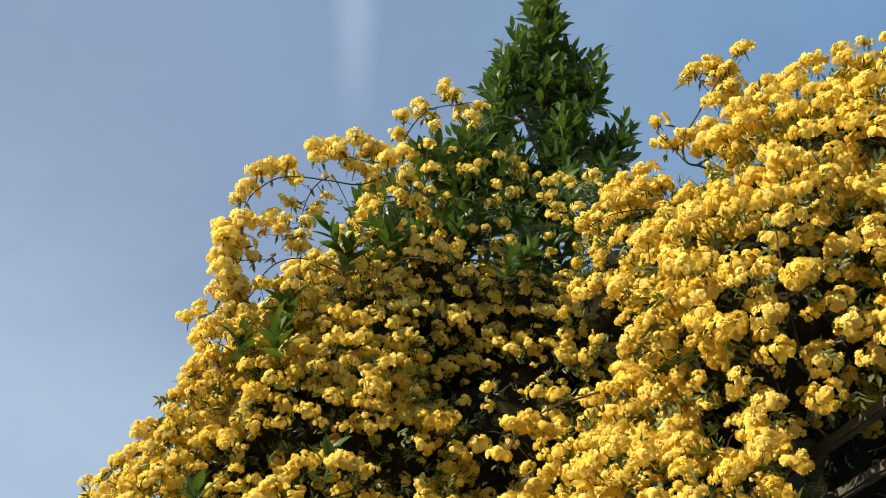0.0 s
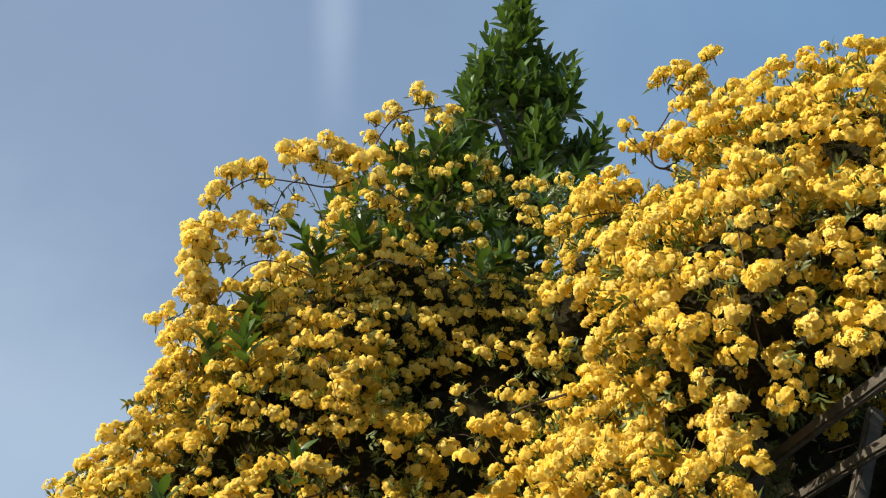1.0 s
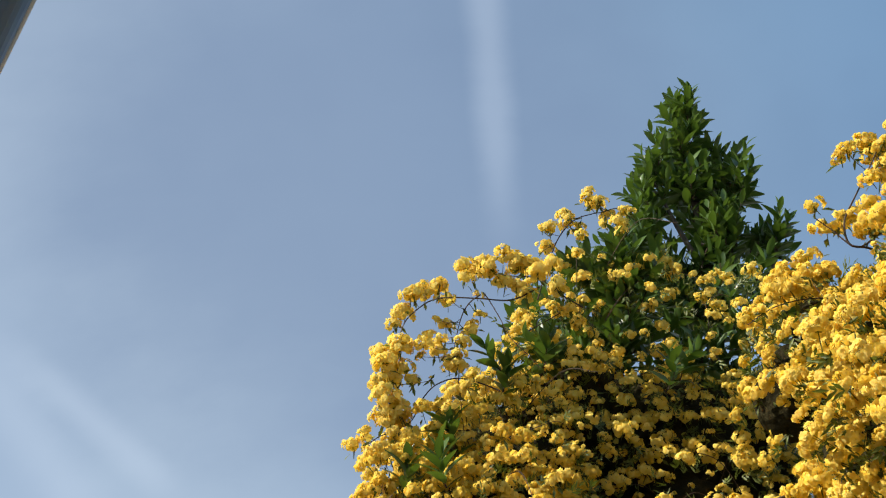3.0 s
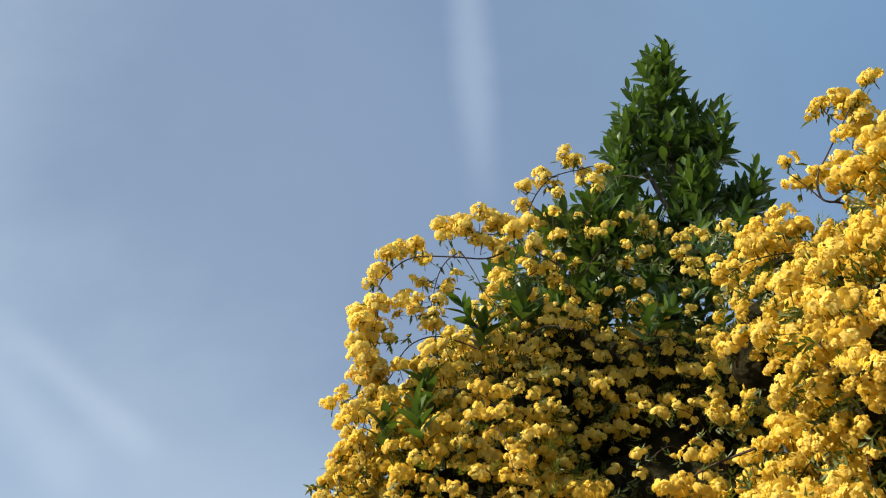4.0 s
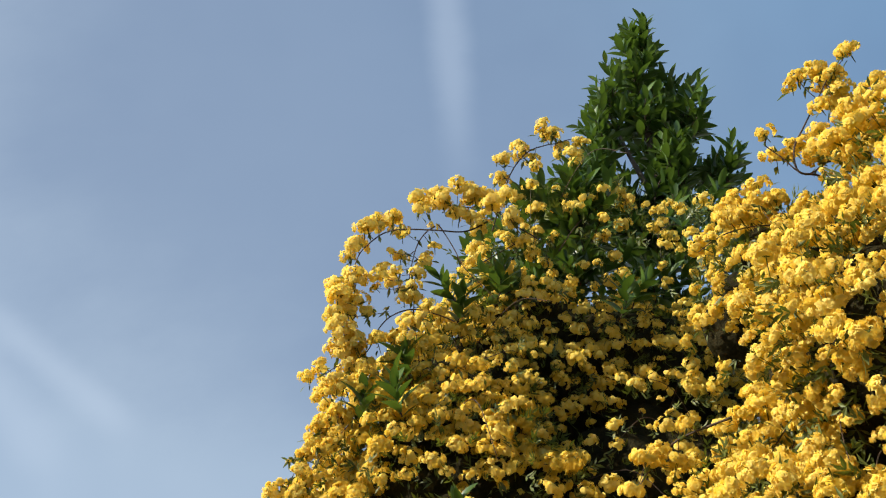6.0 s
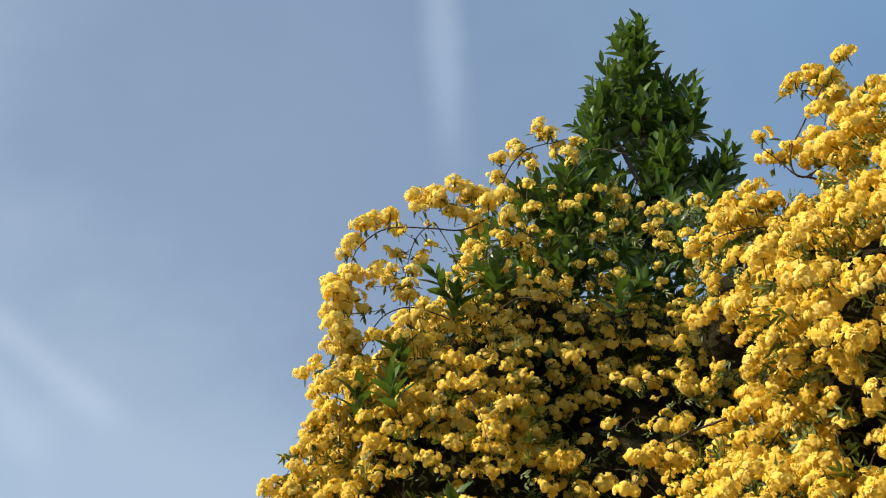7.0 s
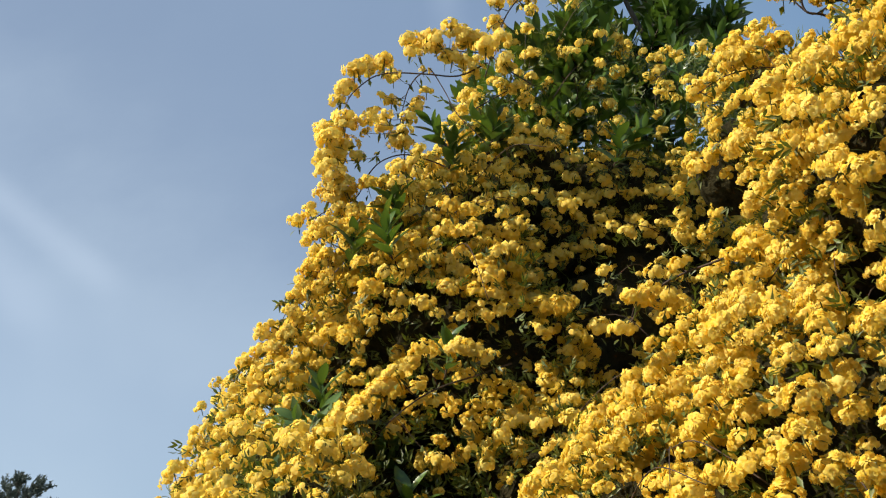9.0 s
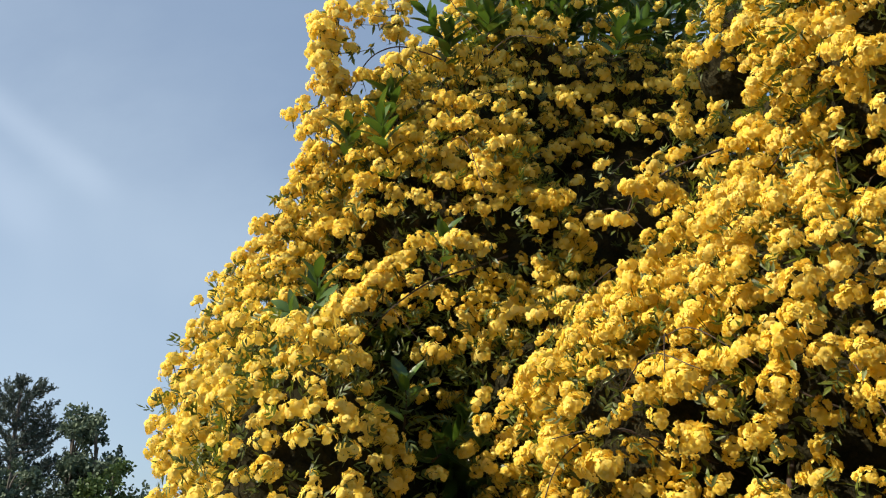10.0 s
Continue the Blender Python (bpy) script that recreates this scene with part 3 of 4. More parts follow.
    laid_cane(bush, rng, spots, 3.0, [(-0.46, 2.34), (-0.52, 2.40), (-0.56, 2.44), (-0.605, 2.46)], [(-0.59, 2.47), (-0.56, 2.45), (-0.60, 2.44)], 0.002, (0.3, 0.45), 6)
    # a long flowering cane that crosses the dark hollow
    laid_cane(bush, rng, spots, 2.6, [(0.25, 2.36), (0.15, 2.32), (0.03, 2.27), (-0.07, 2.20), (-0.16, 2.11), (-0.22, 2.05)],
              [(0.03, 2.25), (-0.07, 2.31), (-0.12, 2.27), (-0.16, 2.24), (-0.23, 2.19), (-0.28, 2.13), (-0.18, 2.18), (-0.07, 2.17), (0.0, 2.38), (0.15, 2.38), (0.12, 2.39), (0.04, 2.07), (-0.21, 1.96), (-0.18, 1.965), (-0.25, 2.05)], 0.0032, (1.05, 1.35))
    # solid dark cores, with one more added where sky would show through
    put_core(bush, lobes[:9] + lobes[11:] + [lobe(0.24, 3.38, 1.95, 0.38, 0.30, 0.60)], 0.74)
    leaf_spots = scatter(rng, lobes, 0.042, 0.06, lambda p, n, g: p[2] > 1.3 and (n[1] < 0.4 or g.random() < 0.4), (0.74, 1.01), 4)
    put_rose_leaves(bush, rng, leaf_spots)
    put_canes(bush, rng, [s for s in leaf_spots if s[1][1] < 0.1 and s[1][0] > -0.35 and s[0][0] > 0.0], 40, 0.4)
    for k in range(4):
        heap = Heap()
        x = -0.25 + 0.2 * k
        tube(heap, curve_through([(x, 3.1 + 0.05 * k, 0), (x + 0.05, 3.05, 0.5), (x - 0.05, 3.1, 1.1), (x + 0.1, 3.2, 1.9)], 5), 0.016, 0.008, 7)
        part("stem", heap.mesh("stem", [CANE], True), bush)
    put_clusters(bush, rng, spots, ROSE_KINDS, ROSE_KINDS_FAR, (-0.05, 2.6, 2.7))


def opening(p):
    """True in the open space under the pergola roof."""
    return p[0] > 0.93 and p[2] < 2.25 + 0.78 * (p[0] - 1.02) and p[2] < 2.60 and p[1] < 2.1


def make_near_rose():
    """The rose that hangs over the pergola."""
    rng = np.random.default_rng(22)
    bush = thing("climbing_rose", "bright yellow banksia rose in full bloom hanging over a wooden pergola", "rose", (0, 0, 0), "climbing roses")
    lobes = [
        lobe(1.18, 1.85, 2.50, 0.42, 0.44, 0.44),
        lobe(1.50, 1.92, 2.95, 0.50, 0.45, 0.40),
        lobe(1.00, 2.02, 1.93, 0.40, 0.46, 0.46),
        lobe(1.95, 1.92, 2.74, 0.62, 0.50, 0.44),
        lobe(1.37, 2.34, 3.00, 0.40, 0.36, 0.27, 0.55),
        lobe(1.02, 2.42, 2.12, 0.45, 0.43, 0.45),
        lobe(0.90, 2.15, 1.30, 0.42, 0.50, 0.70),
        # added back wall of foliage that keeps the space under the pergola dark
        lobe(1.75, 2.85, 1.95, 0.80, 0.36, 1.05, 0.5),
        lobe(0.64, 2.36, 1.74, 0.38, 0.40, 0.40),
        lobe(1.10, 2.48, 3.16, 0.18, 0.20, 0.17),
        lobe(1.04, 2.78, 3.10, 0.17, 0.20, 0.24, 0.65),
    ]

    def keep(p, nrm, rng):
        if opening(p) or (p[1] > 2.42 and p[0] > 1.12 and p[2] < 2.8) or (p[0] > 1.02 and p[1] > 1.9 and p[2] < 2.5):
            return False
        if p[2] < 1.25 and rng.random() < 0.6:
            return False
        if nrm[1] > 0.35 and rng.random() < 0.90:
            return False
        return lean_noise(p, 4.5, 6) > -0.47 and lean_noise(p, 9.0, 9) > -0.38

    def keep_inner(p, nrm, rng):
        return not opening(p) and nrm[1] < 0.2 and p[2] > 1.25 and not (p[0] > 1.02 and p[1] > 1.9 and p[2] < 2.5)

    spots = [(p, dome_axis(rng, nrm), bloom_size(rng)) for p, nrm in scatter(rng, lobes, 0.062, 0.11, keep)]
    spots += [(p, dome_axis(rng, nrm), rng.uniform(0.45, 1.0)) for p, nrm in scatter(rng, lobes[:7] + lobes[8:9], 0.062, 0.05, keep_inner, (0.78, 0.90), 3)]
    laid_cane(bush, rng, spots, 2.1, [(1.15, 3.15), (1.10, 3.20), (1.04, 3.21), (1.05, 3.30), (1.10, 3.39), (1.16, 3.49), (1.20, 3.56)],
              [(1.06, 3.34), (1.01, 3.29), (1.08, 3.52), (1.19, 3.62), (1.27, 3.64), (1.22, 3.58), (1.24, 3.52)], 0.0040, (0.95, 1.25), 5)
    laid_cane(bush, rng, spots, 2.1, [(1.20, 3.22), (1.15, 3.26), (1.06, 3.20), (1.00, 3.26), (0.96, 3.30)],
              [(0.95, 3.31), (1.14, 3.28), (1.11, 3.26)], 0.0034, (1.0, 1.2), 5)
    laid_cane(bush, rng, spots, 2.25, [(1.20, 3.10), (1.08, 3.12), (0.95, 3.11), (0.84, 3.08), (0.76, 3.03)],
              [(0.92, 3.25), (0.88, 3.21), (0.97, 3.22), (1.03, 3.22), (0.86, 3.14), (0.80, 3.06), (0.94, 3.15), (1.02, 3.13)], 0.003, (0.95, 1.25), 3)
    arching_cane(bush, rng, [(0.75, 2.2, 2.50), (0.62, 2.25, 2.46), (0.55, 2.28, 2.40), (0.50, 2.3, 2.33)], spots, gap=0.05, bare=0.2, size=(0.8, 1.1))
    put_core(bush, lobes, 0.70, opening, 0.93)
    # added backing lobes, placed to shut out the sky behind the blooms
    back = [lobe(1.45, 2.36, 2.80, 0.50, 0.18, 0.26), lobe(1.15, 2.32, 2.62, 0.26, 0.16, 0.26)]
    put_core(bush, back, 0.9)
    spots += [(p, dome_axis(rng, nrm), bloom_size(rng)) for p, nrm in scatter(rng, back, 0.075, 0.04, lambda p, n, g: n[1] < 0.1)]
    leaf_spots = scatter(rng, lobes + back, 0.044, 0.06, lambda p, n, g: p[2] > 1.2 and not opening(p) and (n[1] < 0.4 or g.random() < 0.4), (0.72, 0.96), 4)
    put_rose_leaves(bush, rng, leaf_spots)
    put_canes(bush, rng, [s for s in leaf_spots if s[1][1] < 0.1 and s[0][2] < 2.55], 40, 0.30)
    for k in range(3):
        heap = Heap()
        x = 0.75 + 0.14 * k
        tube(heap, curve_through([(x, 2.1, 0), (x + 0.04, 2.05, 0.6), (x - 0.04, 2.1, 1.2), (x + 0.1, 2.1, 2.1)], 5), 0.018, 0.009, 7)
        part("stem", heap.mesh("stem", [CANE], True), bush)
    put_clusters(bush, rng, spots, ROSE_KINDS, ROSE_KINDS_PLAIN, (0.75, 1.3, 2.35))


# ---------------------------------------------------------------- laurel
def laurel_leaf_mesh(length, width, droop):
    v, f = leaflet(length, width, 0.30, droop, 4)
    return v, f


def make_laurel():
    rng = np.random.default_rng(31)
    tree = thing("laurel_tree", "tall glossy green laurel tree rising behind the yellow roses", "tree", (0, 0, 0))
    heap = Heap()
    tube(heap, curve_through([(0.95, 3.95, 0), (1.0, 3.9, 1.2), (1.05, 3.9, 2.4), (1.12, 3.85, 3.6), (1.15, 3.82, 4.5), (1.14, 3.8, 5.0), (1.15, 3.8, 5.5)], 6), 0.06, 0.008, 9)
    part("trunk", heap.mesh("trunk", [BARK], True), tree)
    shoots = []

    def fill(c, r, count, up, size=(0.16, 0.26)):
        for _ in range(count):
            w = unit(rng.normal(size=3))
            p = np.array(c) + np.array(r) * w * rng.random() ** 0.4
            out = unit(w * np.array((1, 1, 0.6)) + np.array((0, 0, up)))
            shoots.append((p, out, rng.uniform(*size)))

    # crown, from the tip down: upright shoots in separate tufts with sky between them
    fill((1.17, 3.80, 5.44), (0.064, 0.09, 0.139), 13, 1.8, (0.14, 0.20))
    fill((1.13, 3.80, 5.18), (0.096, 0.14, 0.115), 15, 1.5)
    fill((0.97, 3.80, 5.04), (0.064, 0.13, 0.098), 10, 1.3)
    fill((1.31, 3.80, 5.06), (0.048, 0.12, 0.098), 9, 1.4)
    fill((1.35, 3.80, 4.91), (0.064, 0.14, 0.115), 12, 1.0)
    fill((1.30, 3.80, 4.78), (0.064, 0.12, 0.082), 8, 0.9)
    fill((1.11, 3.78, 4.89), (0.104, 0.15, 0.098), 15, 1.2)
    fill((1.19, 3.80, 4.70), (0.088, 0.12, 0.074), 10, 1.0)
    fill((1.24, 3.80, 4.60), (0.064, 0.12, 0.066), 7, 0.9)
    fill((0.89, 3.80, 4.80), (0.048, 0.12, 0.090), 8, 1.3)
    fill((0.95, 3.80, 4.80), (0.048, 0.12, 0.066), 4, 1.2)
    fill((0.84, 3.80, 4.58), (0.056, 0.12, 0.107), 11, 1.2)
    fill((0.74, 3.78, 4.40), (0.080, 0.14, 0.123), 16, 1.2)
    fill((0.72, 3.72, 4.22), (0.15, 0.14, 0.14), 18, 1.1)
    fill((1.26, 3.76, 4.46), (0.11, 0.14, 0.12), 15, 1.5, (0.18, 0.26))
    fill((1.50, 3.80, 4.52), (0.06, 0.12, 0.08), 8, 1.2)
    fill((1.43, 3.82, 4.58), (0.04, 0.10, 0.07), 5, 1.2)
    fill((1.08, 3.80, 4.36), (0.14, 0.16, 0.07), 12, 0.8)
    fill((1.15, 3.75, 4.18), (0.36, 0.25, 0.14), 34, 0.9)
    fill((1.20, 3.75, 3.98), (0.40, 0.28, 0.12), 22, 0.9)
    fill((0.55, 3.72, 4.00), (0.30, 0.22, 0.18), 34, 1.0)
    fill((0.30, 3.72, 3.92), (0.14, 0.2, 0.16), 10, 1.2)
    fill((0.62, 3.50, 3.74), (0.36, 0.14, 0.24), 30, 1.0)
    fill((0.98, 3.50, 3.62), (0.20, 0.14, 0.18), 14, 1.0)
    fill((0.62, 3.16, 3.80), (0.15, 0.06, 0.15), 13, 1.3, (0.16, 0.22))
    fill((0.46, 3.18, 3.90), (0.07, 0.05, 0.07), 5, 1.2, (0.13, 0.18))
    fill((0.27, 3.16, 3.50), (0.05, 0.06, 0.06), 4, 1.1, (0.12, 0.18))
    # shoots that come out between the roses
    for p, out in (((-0.04, 2.60, 1.93), (0.0, -0.5, 1.0)), ((-0.10, 2.75, 1.86), (-0.6, -0.5, 0.5)), ((0.08, 2.74, 1.84), (0.6, -0.5, 0.5)),
                   ((-0.29, 2.70, 2.25), (0.0, -0.5, 1.0)), ((-0.33, 2.72, 2.18), (-0.6, -0.6, 0.6)), ((-0.22, 2.72, 2.20), (0.5, -0.6, 0.6)),
                   ((-0.11, 2.82, 2.84), (-0.2, -0.4, 1.0)), ((-0.08, 2.98, 3.02), (-0.2, -0.3, 1.0)), ((-0.24, 2.95, 2.86), (0.1, -0.4, 1.0)),
                   ((0.07, 2.70, 2.40), (0.1, -0.5, 0.8)), ((0.06, 3.02, 3.36), (-0.6, -0.4, 0.8)), ((0.10, 3.05, 3.30), (0.2, -0.4, 1.0)),
                   ((0.70, 3.02, 3.32), (0.0, -0.6, 0.8)), ((0.78, 3.05, 3.36), (0.5, -0.5, 0.8)), ((-0.40, 2.72, 2.02), (-0.2, -0.7, 0.5))):
        shoots.append((np.array(p), unit(out), 0.13))
    for _ in range(22):
        w = unit(rng.normal(size=3))
        shoots.append((np.array((0.02, 2.98, 1.95)) + w * np.array((0.22, 0.14, 0.24)), unit(w + np.array((0, -0.8, 0.6))), 0.13))
    kinds = [laurel_leaf_mesh(l, w, d) for l, w, d in ((0.088, 0.033, 0.12), (0.104, 0.037, 0.2), (0.074, 0.030, 0.05), (0.096, 0.037, 0.3))]
    leaf_meshes = [mesh_from("leaf", v, f, [LAUREL_LEAF], None, True) for v, f in kinds]
    twigs, rest, single = Heap(), Heap(), 0
    for p, out, size in shoots:
        a = p - out * size * 0.5
        bend = rng.normal(0, 0.08, 3) * size
        c = curve_through([a, p + bend, p + out * size * 0.5], 4)
        tube(twigs, c, 0.0032, 0.0014, 5)
        count = int(rng.integers(10, 15))
        for k in range(count):
            t = 0.10 + 0.9 * k / (count - 1)
            at = c[min(len(c) - 1, int(t * (len(c) - 1)))]
            ang = 2.4 * k + rng.uniform(-0.3, 0.3)
            b = frame_on(out, ang)
            open_angle = 1.15 - 0.75 * t + rng.uniform(-0.12, 0.12)
            x = unit(b[:, 2] * math.cos(open_angle) + b[:, 0] * math.sin(open_angle))
            y = b[:, 1]
            z = np.cross(x, y)
            rot = np.stack([x, y, z], 1)
            scale = (0.75 + 0.45 * math.sin(math.pi * min(1, t * 0.85 + 0.1))) * rng.uniform(0.85, 1.1)
            j = int(rng.integers(4))
            if single < 300 and (p[2] > 4.9 or p[1] < 2.78):
                m = Matrix.LocRotScale(Vector(at), Matrix(rot.tolist()).to_quaternion(), Vector((scale,) * 3))
                part("leaf", leaf_meshes[j], tree, m=m)
                single += 1
            else:
                v, f = kinds[j]
                rest.add(v * scale @ rot.T + at, f)
    part("foliage", rest.mesh("foliage", [LAUREL_LEAF], True), tree, "glossy pointed laurel leaves", "stuff")
    part("brushwood", twigs.mesh("brushwood", [CANE], True), tree, "thin green-brown leafy shoots", "stuff")
    limbs = [[(1.10, 3.88, 3.3), (0.85, 3.8, 3.8), (0.70, 3.75, 4.4)], [(1.12, 3.86, 3.6), (1.35, 3.82, 4.1), (1.50, 3.8, 4.45)],
             [(1.13, 3.84, 4.4), (1.02, 3.8, 4.66), (0.94, 3.8, 4.95)], [(1.05, 3.9, 2.9), (0.6, 3.8, 3.5), (0.28, 3.78, 3.95)],
             [(1.17, 3.82, 4.5), (1.28, 3.8, 4.7), (1.34, 3.8, 4.95)], [(1.0, 3.9, 1.5), (0.5, 3.4, 1.7), (0.02, 2.95, 1.9)]]
    for pts in limbs:
        heap = Heap()
        tube(heap, curve_through(pts, 6), 0.018, 0.005, 7)
        part("limb", heap.mesh("limb", [BARK], True), tree)


make_near_rose()
make_far_rose()
make_laurel()


# ---------------------------------------------------------------- pergola
def beam(name, parent, a, b, wide, high, seed, label=""):
    """A sawn, slightly uneven timber from a to b."""
    a, b = Vector(a), Vector(b)
    bm = box_bm((wide, (b - a).length, high), 0.005, 2)
    bmesh.ops.subdivide_edges(bm, edges=[e for e in bm.edges if abs((e.verts[0].co - e.verts[1].co).y) > 0.2], cuts=10)
    for v in bm.verts:
        v.co += Vector((0.003, 0, 0.003)) * lean_noise(tuple(v.co * 3), 3.0, seed)
    x = (b - a).normalized().cross(Vector((0, 0, 1))).normalized()
    y = (b - a).normalized()
    z = x.cross(y)
    m = Matrix((x, y, z)).transposed().to_4x4()
    m.translation = (a + b) / 2
    return part(name, bm_mesh(name, bm, OLD_WOOD), parent, label, m=m)


def make_pergola():
    p = thing("pergola", "weathered grey wooden pergola under the roses", "pergola", (0, 0, 0))
    beam("crossbeam", p, (1.09, 2.75, 2.20), (1.12, 1.02, 2.27), 0.022, 0.028, 1)
    beam("crossbeam", p, (1.11, 2.75, 2.10), (1.14, 1.02, 2.17), 0.022, 0.026, 2)
    beam("crossbeam", p, (2.20, 2.75, 2.30), (2.20, 1.05, 2.34), 0.045, 0.09, 3)
    beam("rafter", p, (0.85, 2.65, 2.385), (2.60, 2.65, 2.385), 0.04, 0.08, 4)
    for k, (x, y) in enumerate(((1.14, 2.60), (2.20, 2.60), (2.20, 1.30))):
        bm = box_bm((0.085, 0.085, 2.34), 0.006, 2)
        part("post", bm_mesh("post", bm, OLD_WOOD), p, m=pose(x, y, 1.17, 0, 0, 4 * k))
    beam("brace", p, (1.02, 1.60, 1.86), (1.205, 1.60, 2.26), 0.022, 0.034, 9)
    beam("brace", p, (1.05, 2.05, 1.70), (1.17, 2.02, 2.34), 0.022, 0.035, 10)
    # dead looping twigs in the shade
    rng = np.random.default_rng(41)
    for pts in ([(1.20, 1.55, 2.38), (1.19, 1.54, 2.26), (1.21, 1.53, 2.18), (1.30, 1.55, 2.22)],
                [(1.30, 1.6, 2.18), (1.18, 1.6, 2.17), (1.10, 1.58, 2.08), (1.02, 1.58, 2.02)],
                [(1.40, 1.62, 2.30), (1.26, 1.6, 2.27), (1.17, 1.6, 2.20), (1.09, 1.62, 2.17)],
                [(1.05, 1.7, 1.95), (1.15, 1.62, 2.0), (1.25, 1.6, 1.98), (1.34, 1.65, 2.04)]):
        heap = Heap()
        tube(heap, curve_through(pts, 8), 0.0028, 0.0012, 5)
        part("twig", heap.mesh("twig", [CANE], True), p, "thin bare grey twig")


make_pergola()


# ---------------------------------------------------------------- house eave
def make_house():
    house = thing("house", "pale rendered house with dark blue-grey eave and gutter", "house", (0, 0, 0))
    a, b = Vector((-0.9273, 1.1838, 2.8118)), Vector((-0.7310, 0.9308, 2.8118))
    along = (b - a).normalized()
    inward = Vector((0, 0, 1)).cross(along).normalized()
    if inward.x > 0:
        inward = -inward
    mid = a + along * 4.0
    m = Matrix((along, inward, Vector((0, 0, 1)))).transposed().to_4x4()
    m.translation = mid
    length = 9.0
    house.matrix_world = m
    # half-round gutter with a rolled lip; local x along the eave, y towards the wall
    heap = Heap()
    n = 14
    prof = [(0.055 - 0.055 * math.cos(math.pi * k / n), -0.055 * math.sin(math.pi * k / n)) for k in range(n + 1)]
    prof += [(y - 0.0 + (0.004 if y < 0.055 else -0.004), z + 0.004) for y, z in reversed(prof)]
    verts = [(x, y, z + 0.055) for x in (-length / 2, length / 2) for y, z in prof]
    k = len(prof)
    heap.add(verts, [(i, (i + 1) % k, (i + 1) % k + k, i + k) for i in range(k)] + [tuple(range(k - 1, -1, -1)), tuple(range(k, 2 * k))])
    gutter = part("gutter", heap.mesh("gutter", [GUTTER]), house, "dark blue-grey half-round gutter")
    # the lip carries the bright edge halo in its colour
    lip = Heap()
    tube(lip, [(-length / 2, 0, 0.057), (0, 0, 0.057), (length / 2, 0, 0.057)], 0.006, 0.006, 8)
    part("lip", lip.mesh("lip", [HALO_LIP], True), gutter, "rolled gutter lip, pale to stand in for a bright edge halo")
    part("fascia", bm_mesh("fascia", box_bm((length, 0.022, 0.18), 0.003), SOFFIT), house, m=pose(0, 0.128, 0.03))
    for j in range(4):
        part("soffit_board", bm_mesh("soffit_board", box_bm((length, 0.112, 0.016), 0.003), SOFFIT), house, m=pose(0, 0.20 + 0.116 * j, -0.045))
    part("wall", bm_mesh("wall", box_bm((length, 0.25, 2.76), 0.0), RENDER_WALL), house, m=pose(0, 0.74, -1.4318))
    part("roof", bm_mesh("roof", box_bm((length + 0.2, 2.6, 0.06), 0.01), ROOF_TILE), house, m=pose(0, 1.28, 0.36, 12, 0, 0))


make_house()


# ---------------------------------------------------------------- far trees
def tuft(rng, heap, p, size, count, slim=0.35, rise=0.3):
    for _ in range(count):
        d = unit(rng.normal(size=3) + np.array((0, 0, rise)))
        s = unit(np.cross(d, rng.normal(size=3)))
        at = p + rng.normal(0, size * 0.45, 3)
        l, w = size * rng.uniform(0.5, 1.0), size * slim * rng.uniform(0.6, 1.2)
        heap.add([at - s * w * 0.3, at + s * w * 0.3, at + d * l * 0.6 + s * w, at + d * l, at + d * l * 0.6 - s * w], [(0, 1, 2, 3, 4)])


def make_pine(name, x, y, height, spread, seed, label):
    rng = np.random.default_rng(seed)
    tree = thing(name, label, "tree", (x, y, 0), "far trees")
    trunk = Heap()
    tube(trunk, curve_through([(0, 0, 0), (0.1, 0, height * 0.4), (-0.05, 0.05, height * 0.75), (0, 0, height * 0.97)], 6), height * 0.02, 0.03, 9)
    part("trunk", trunk.mesh("trunk", [BARK], True), tree)
    crown = Heap()
    limbs = Heap()
    levels = 24

    def plume(p, axis, length, count):
        """An upswept brush of needles along a shoot."""
        axis = unit(axis)
        for k in range(count):
            t = (k + rng.random()) / count
            d = unit(axis * 0.8 + rng.normal(0, 0.55, 3))
            s = unit(np.cross(d, rng.normal(size=3)))
            at, l = p + axis * length * t, 0.20 * (1.15 - 0.6 * t)
            wide = 0.026 * rng.uniform(0.7, 1.3)
            crown.add([at - s * wide, at + s * wide, at + d * l + s * wide * 0.4, at + d * l - s * wide * 0.4], [(0, 1, 2, 3)])

    for k in range(levels):
        t = k / (levels - 1)
        z = height * (0.22 + 0.70 * t)
        reach = spread * math.sqrt(max(0.0, 1.0 - t ** 3)) * rng.uniform(0.7, 1.15) + 0.35
        for j in range(6):
            a = rng.uniform(0, 6.28)
            d = np.array((math.cos(a), math.sin(a), 0))
            r = reach * rng.uniform(0.55, 1.1)
            start, end = np.array((0, 0, z)), d * r + np.array((0, 0, z + 0.28 * r + 0.2))
            mid = (start + end) / 2 - np.array((0, 0, 0.10 * r))
            tube(limbs, curve_through([start, mid, end], 3), 0.05 * (1.1 - t), 0.015, 4)
            for q in np.linspace(0.35, 1.0, max(3, int(r * 4))):
                p = start + (end - start) * q - np.array((0, 0, 0.35 * r * q * (1 - q))) + rng.normal(0, 0.07, 3)
                for _ in range(2):
                    plume(p, d * 0.5 + rng.normal(0, 0.45, 3) + np.array((0, 0, 0.9)), rng.uniform(0.35, 0.62), 22)
    part("limbs", limbs.mesh("limbs", [BARK], True), tree, kind="stuff")
    part("crown", crown.mesh("crown", [NEEDLES]), tree, "dark blue-green needles in ragged tiers", "stuff")


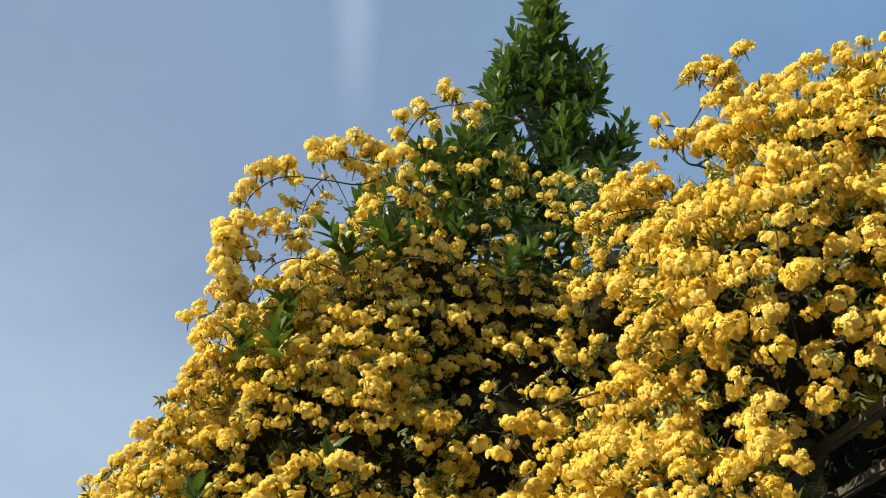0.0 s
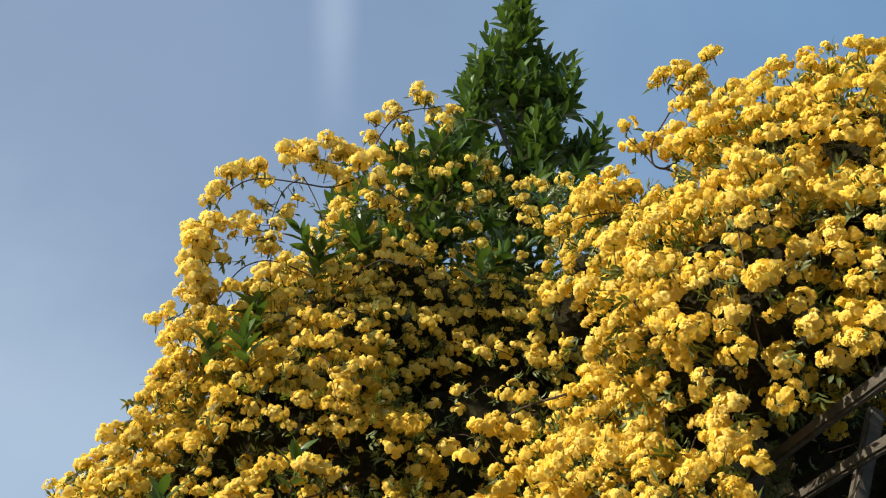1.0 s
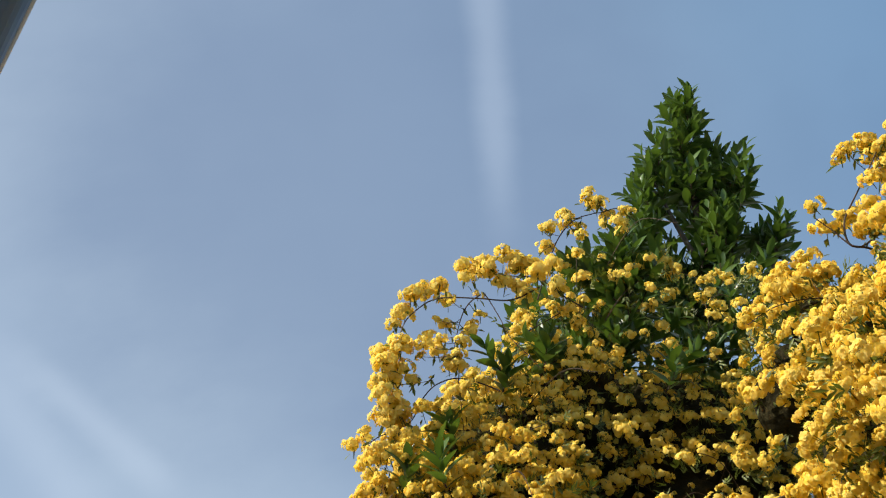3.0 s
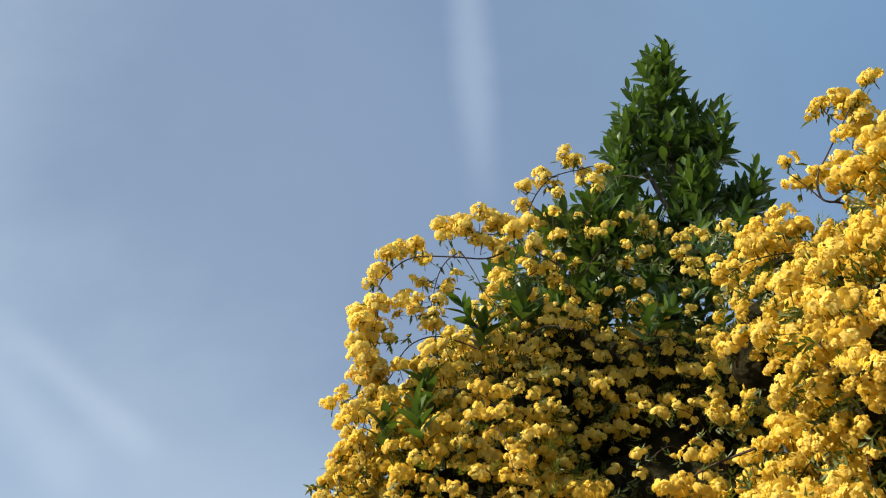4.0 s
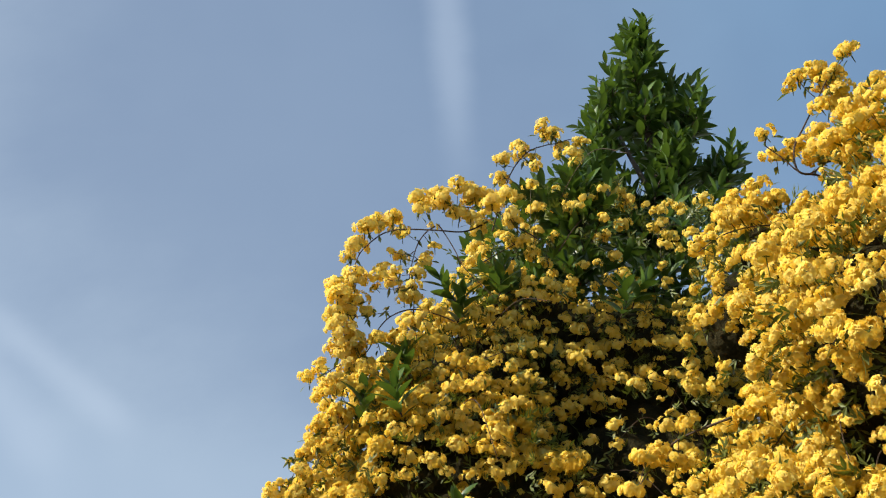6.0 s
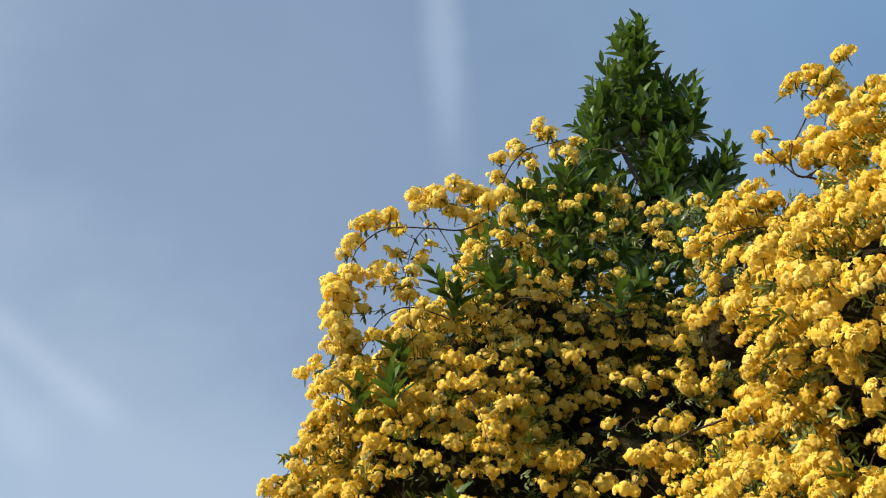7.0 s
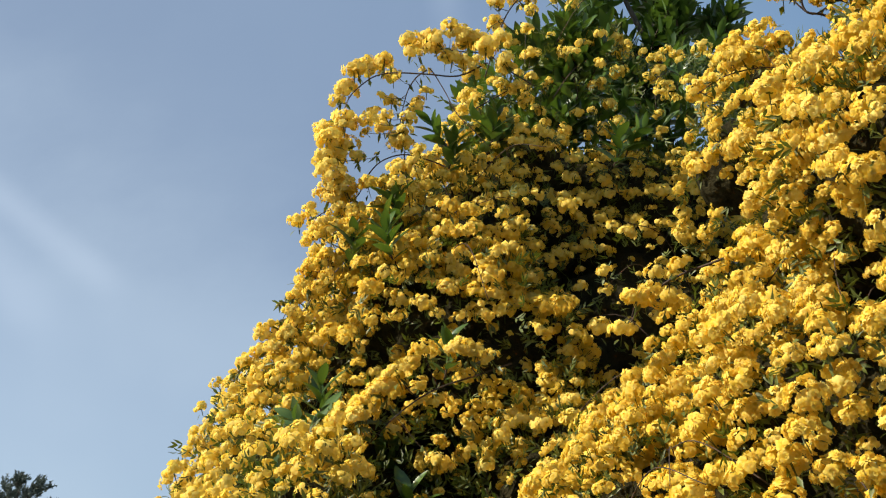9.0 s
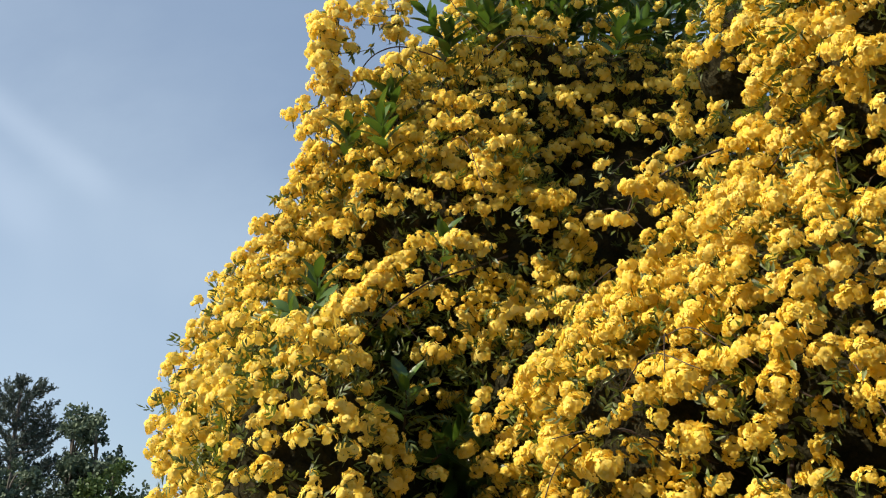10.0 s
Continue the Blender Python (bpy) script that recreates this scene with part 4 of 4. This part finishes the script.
def make_broadleaf(name, x, y, height, spread, seed, leaf, label, bare=0.35, clumps=60):
    rng = np.random.default_rng(seed)
    tree = thing(name, label, "tree", (x, y, 0), "far trees")
    trunk = Heap()
    tube(trunk, curve_through([(0, 0, 0), (0.1, 0.1, height * 0.3), (0, 0, height * 0.6), (0.1, 0, height * 0.85)], 6), height * 0.022, 0.04, 9)
    part("trunk", trunk.mesh("trunk", [BARK], True), tree)
    limbs, crown = Heap(), Heap()
    for k in range(clumps):
        w = unit(rng.normal(size=3))
        c = np.array((0, 0, height * (0.5 + bare * 0.35))) + w * np.array((spread, spread, height * 0.42)) * rng.random() ** 0.35
        c[2] = min(c[2], height)
        start = np.array((0.05, 0, max(height * 0.25, c[2] - rng.uniform(1.0, 2.2))))
        tube(limbs, curve_through([start, (start + c) / 2 + np.array((0, 0, 0.25)), c], 3), 0.07, 0.02, 4)
        for _ in range(14):
            tuft(rng, crown, c + rng.normal(0, 0.27, 3) * np.array((1, 1, 0.8)), 0.22, 14, 0.42)
    part("limbs", limbs.mesh("limbs", [BARK], True), tree, kind="stuff")
    part("crown", crown.mesh("crown", [leaf]), tree, "uneven open crown of small leaves", "stuff")


make_pine("pine_tree", -20.4, 50.0, 12.35, 2.5, 51, "tall dark pine with ragged upswept branches")
make_broadleaf("broadleaf_tree", -17.1, 49.0, 10.6, 1.3, 52, FAR_LEAF, "slender green tree with an open airy crown", 0.5, 24)
make_broadleaf("broadleaf_tree", -15.7, 48.5, 9.5, 1.5, 53, FAR_LEAF, "small dark green tree with a loose crown", 0.4, 26)
make_broadleaf("broadleaf_tree", -14.2, 46.5, 7.2, 1.7, 54, FAR_LEAF_LIGHT, "low light green rounded tree", 0.1, 60)
make_broadleaf("broadleaf_tree", -18.4, 45.0, 7.6, 2.6, 55, FAR_LEAF, "dense dark green bushy tree", 0.0, 110)
make_broadleaf("broadleaf_tree", -21.8, 46.0, 8.2, 2.4, 56, FAR_LEAF, "dense dark green bushy tree", 0.0, 90)
make_broadleaf("broadleaf_tree", -12.0, 47.0, 6.4, 1.9, 57, FAR_LEAF, "low dark green bushy tree", 0.0, 60)
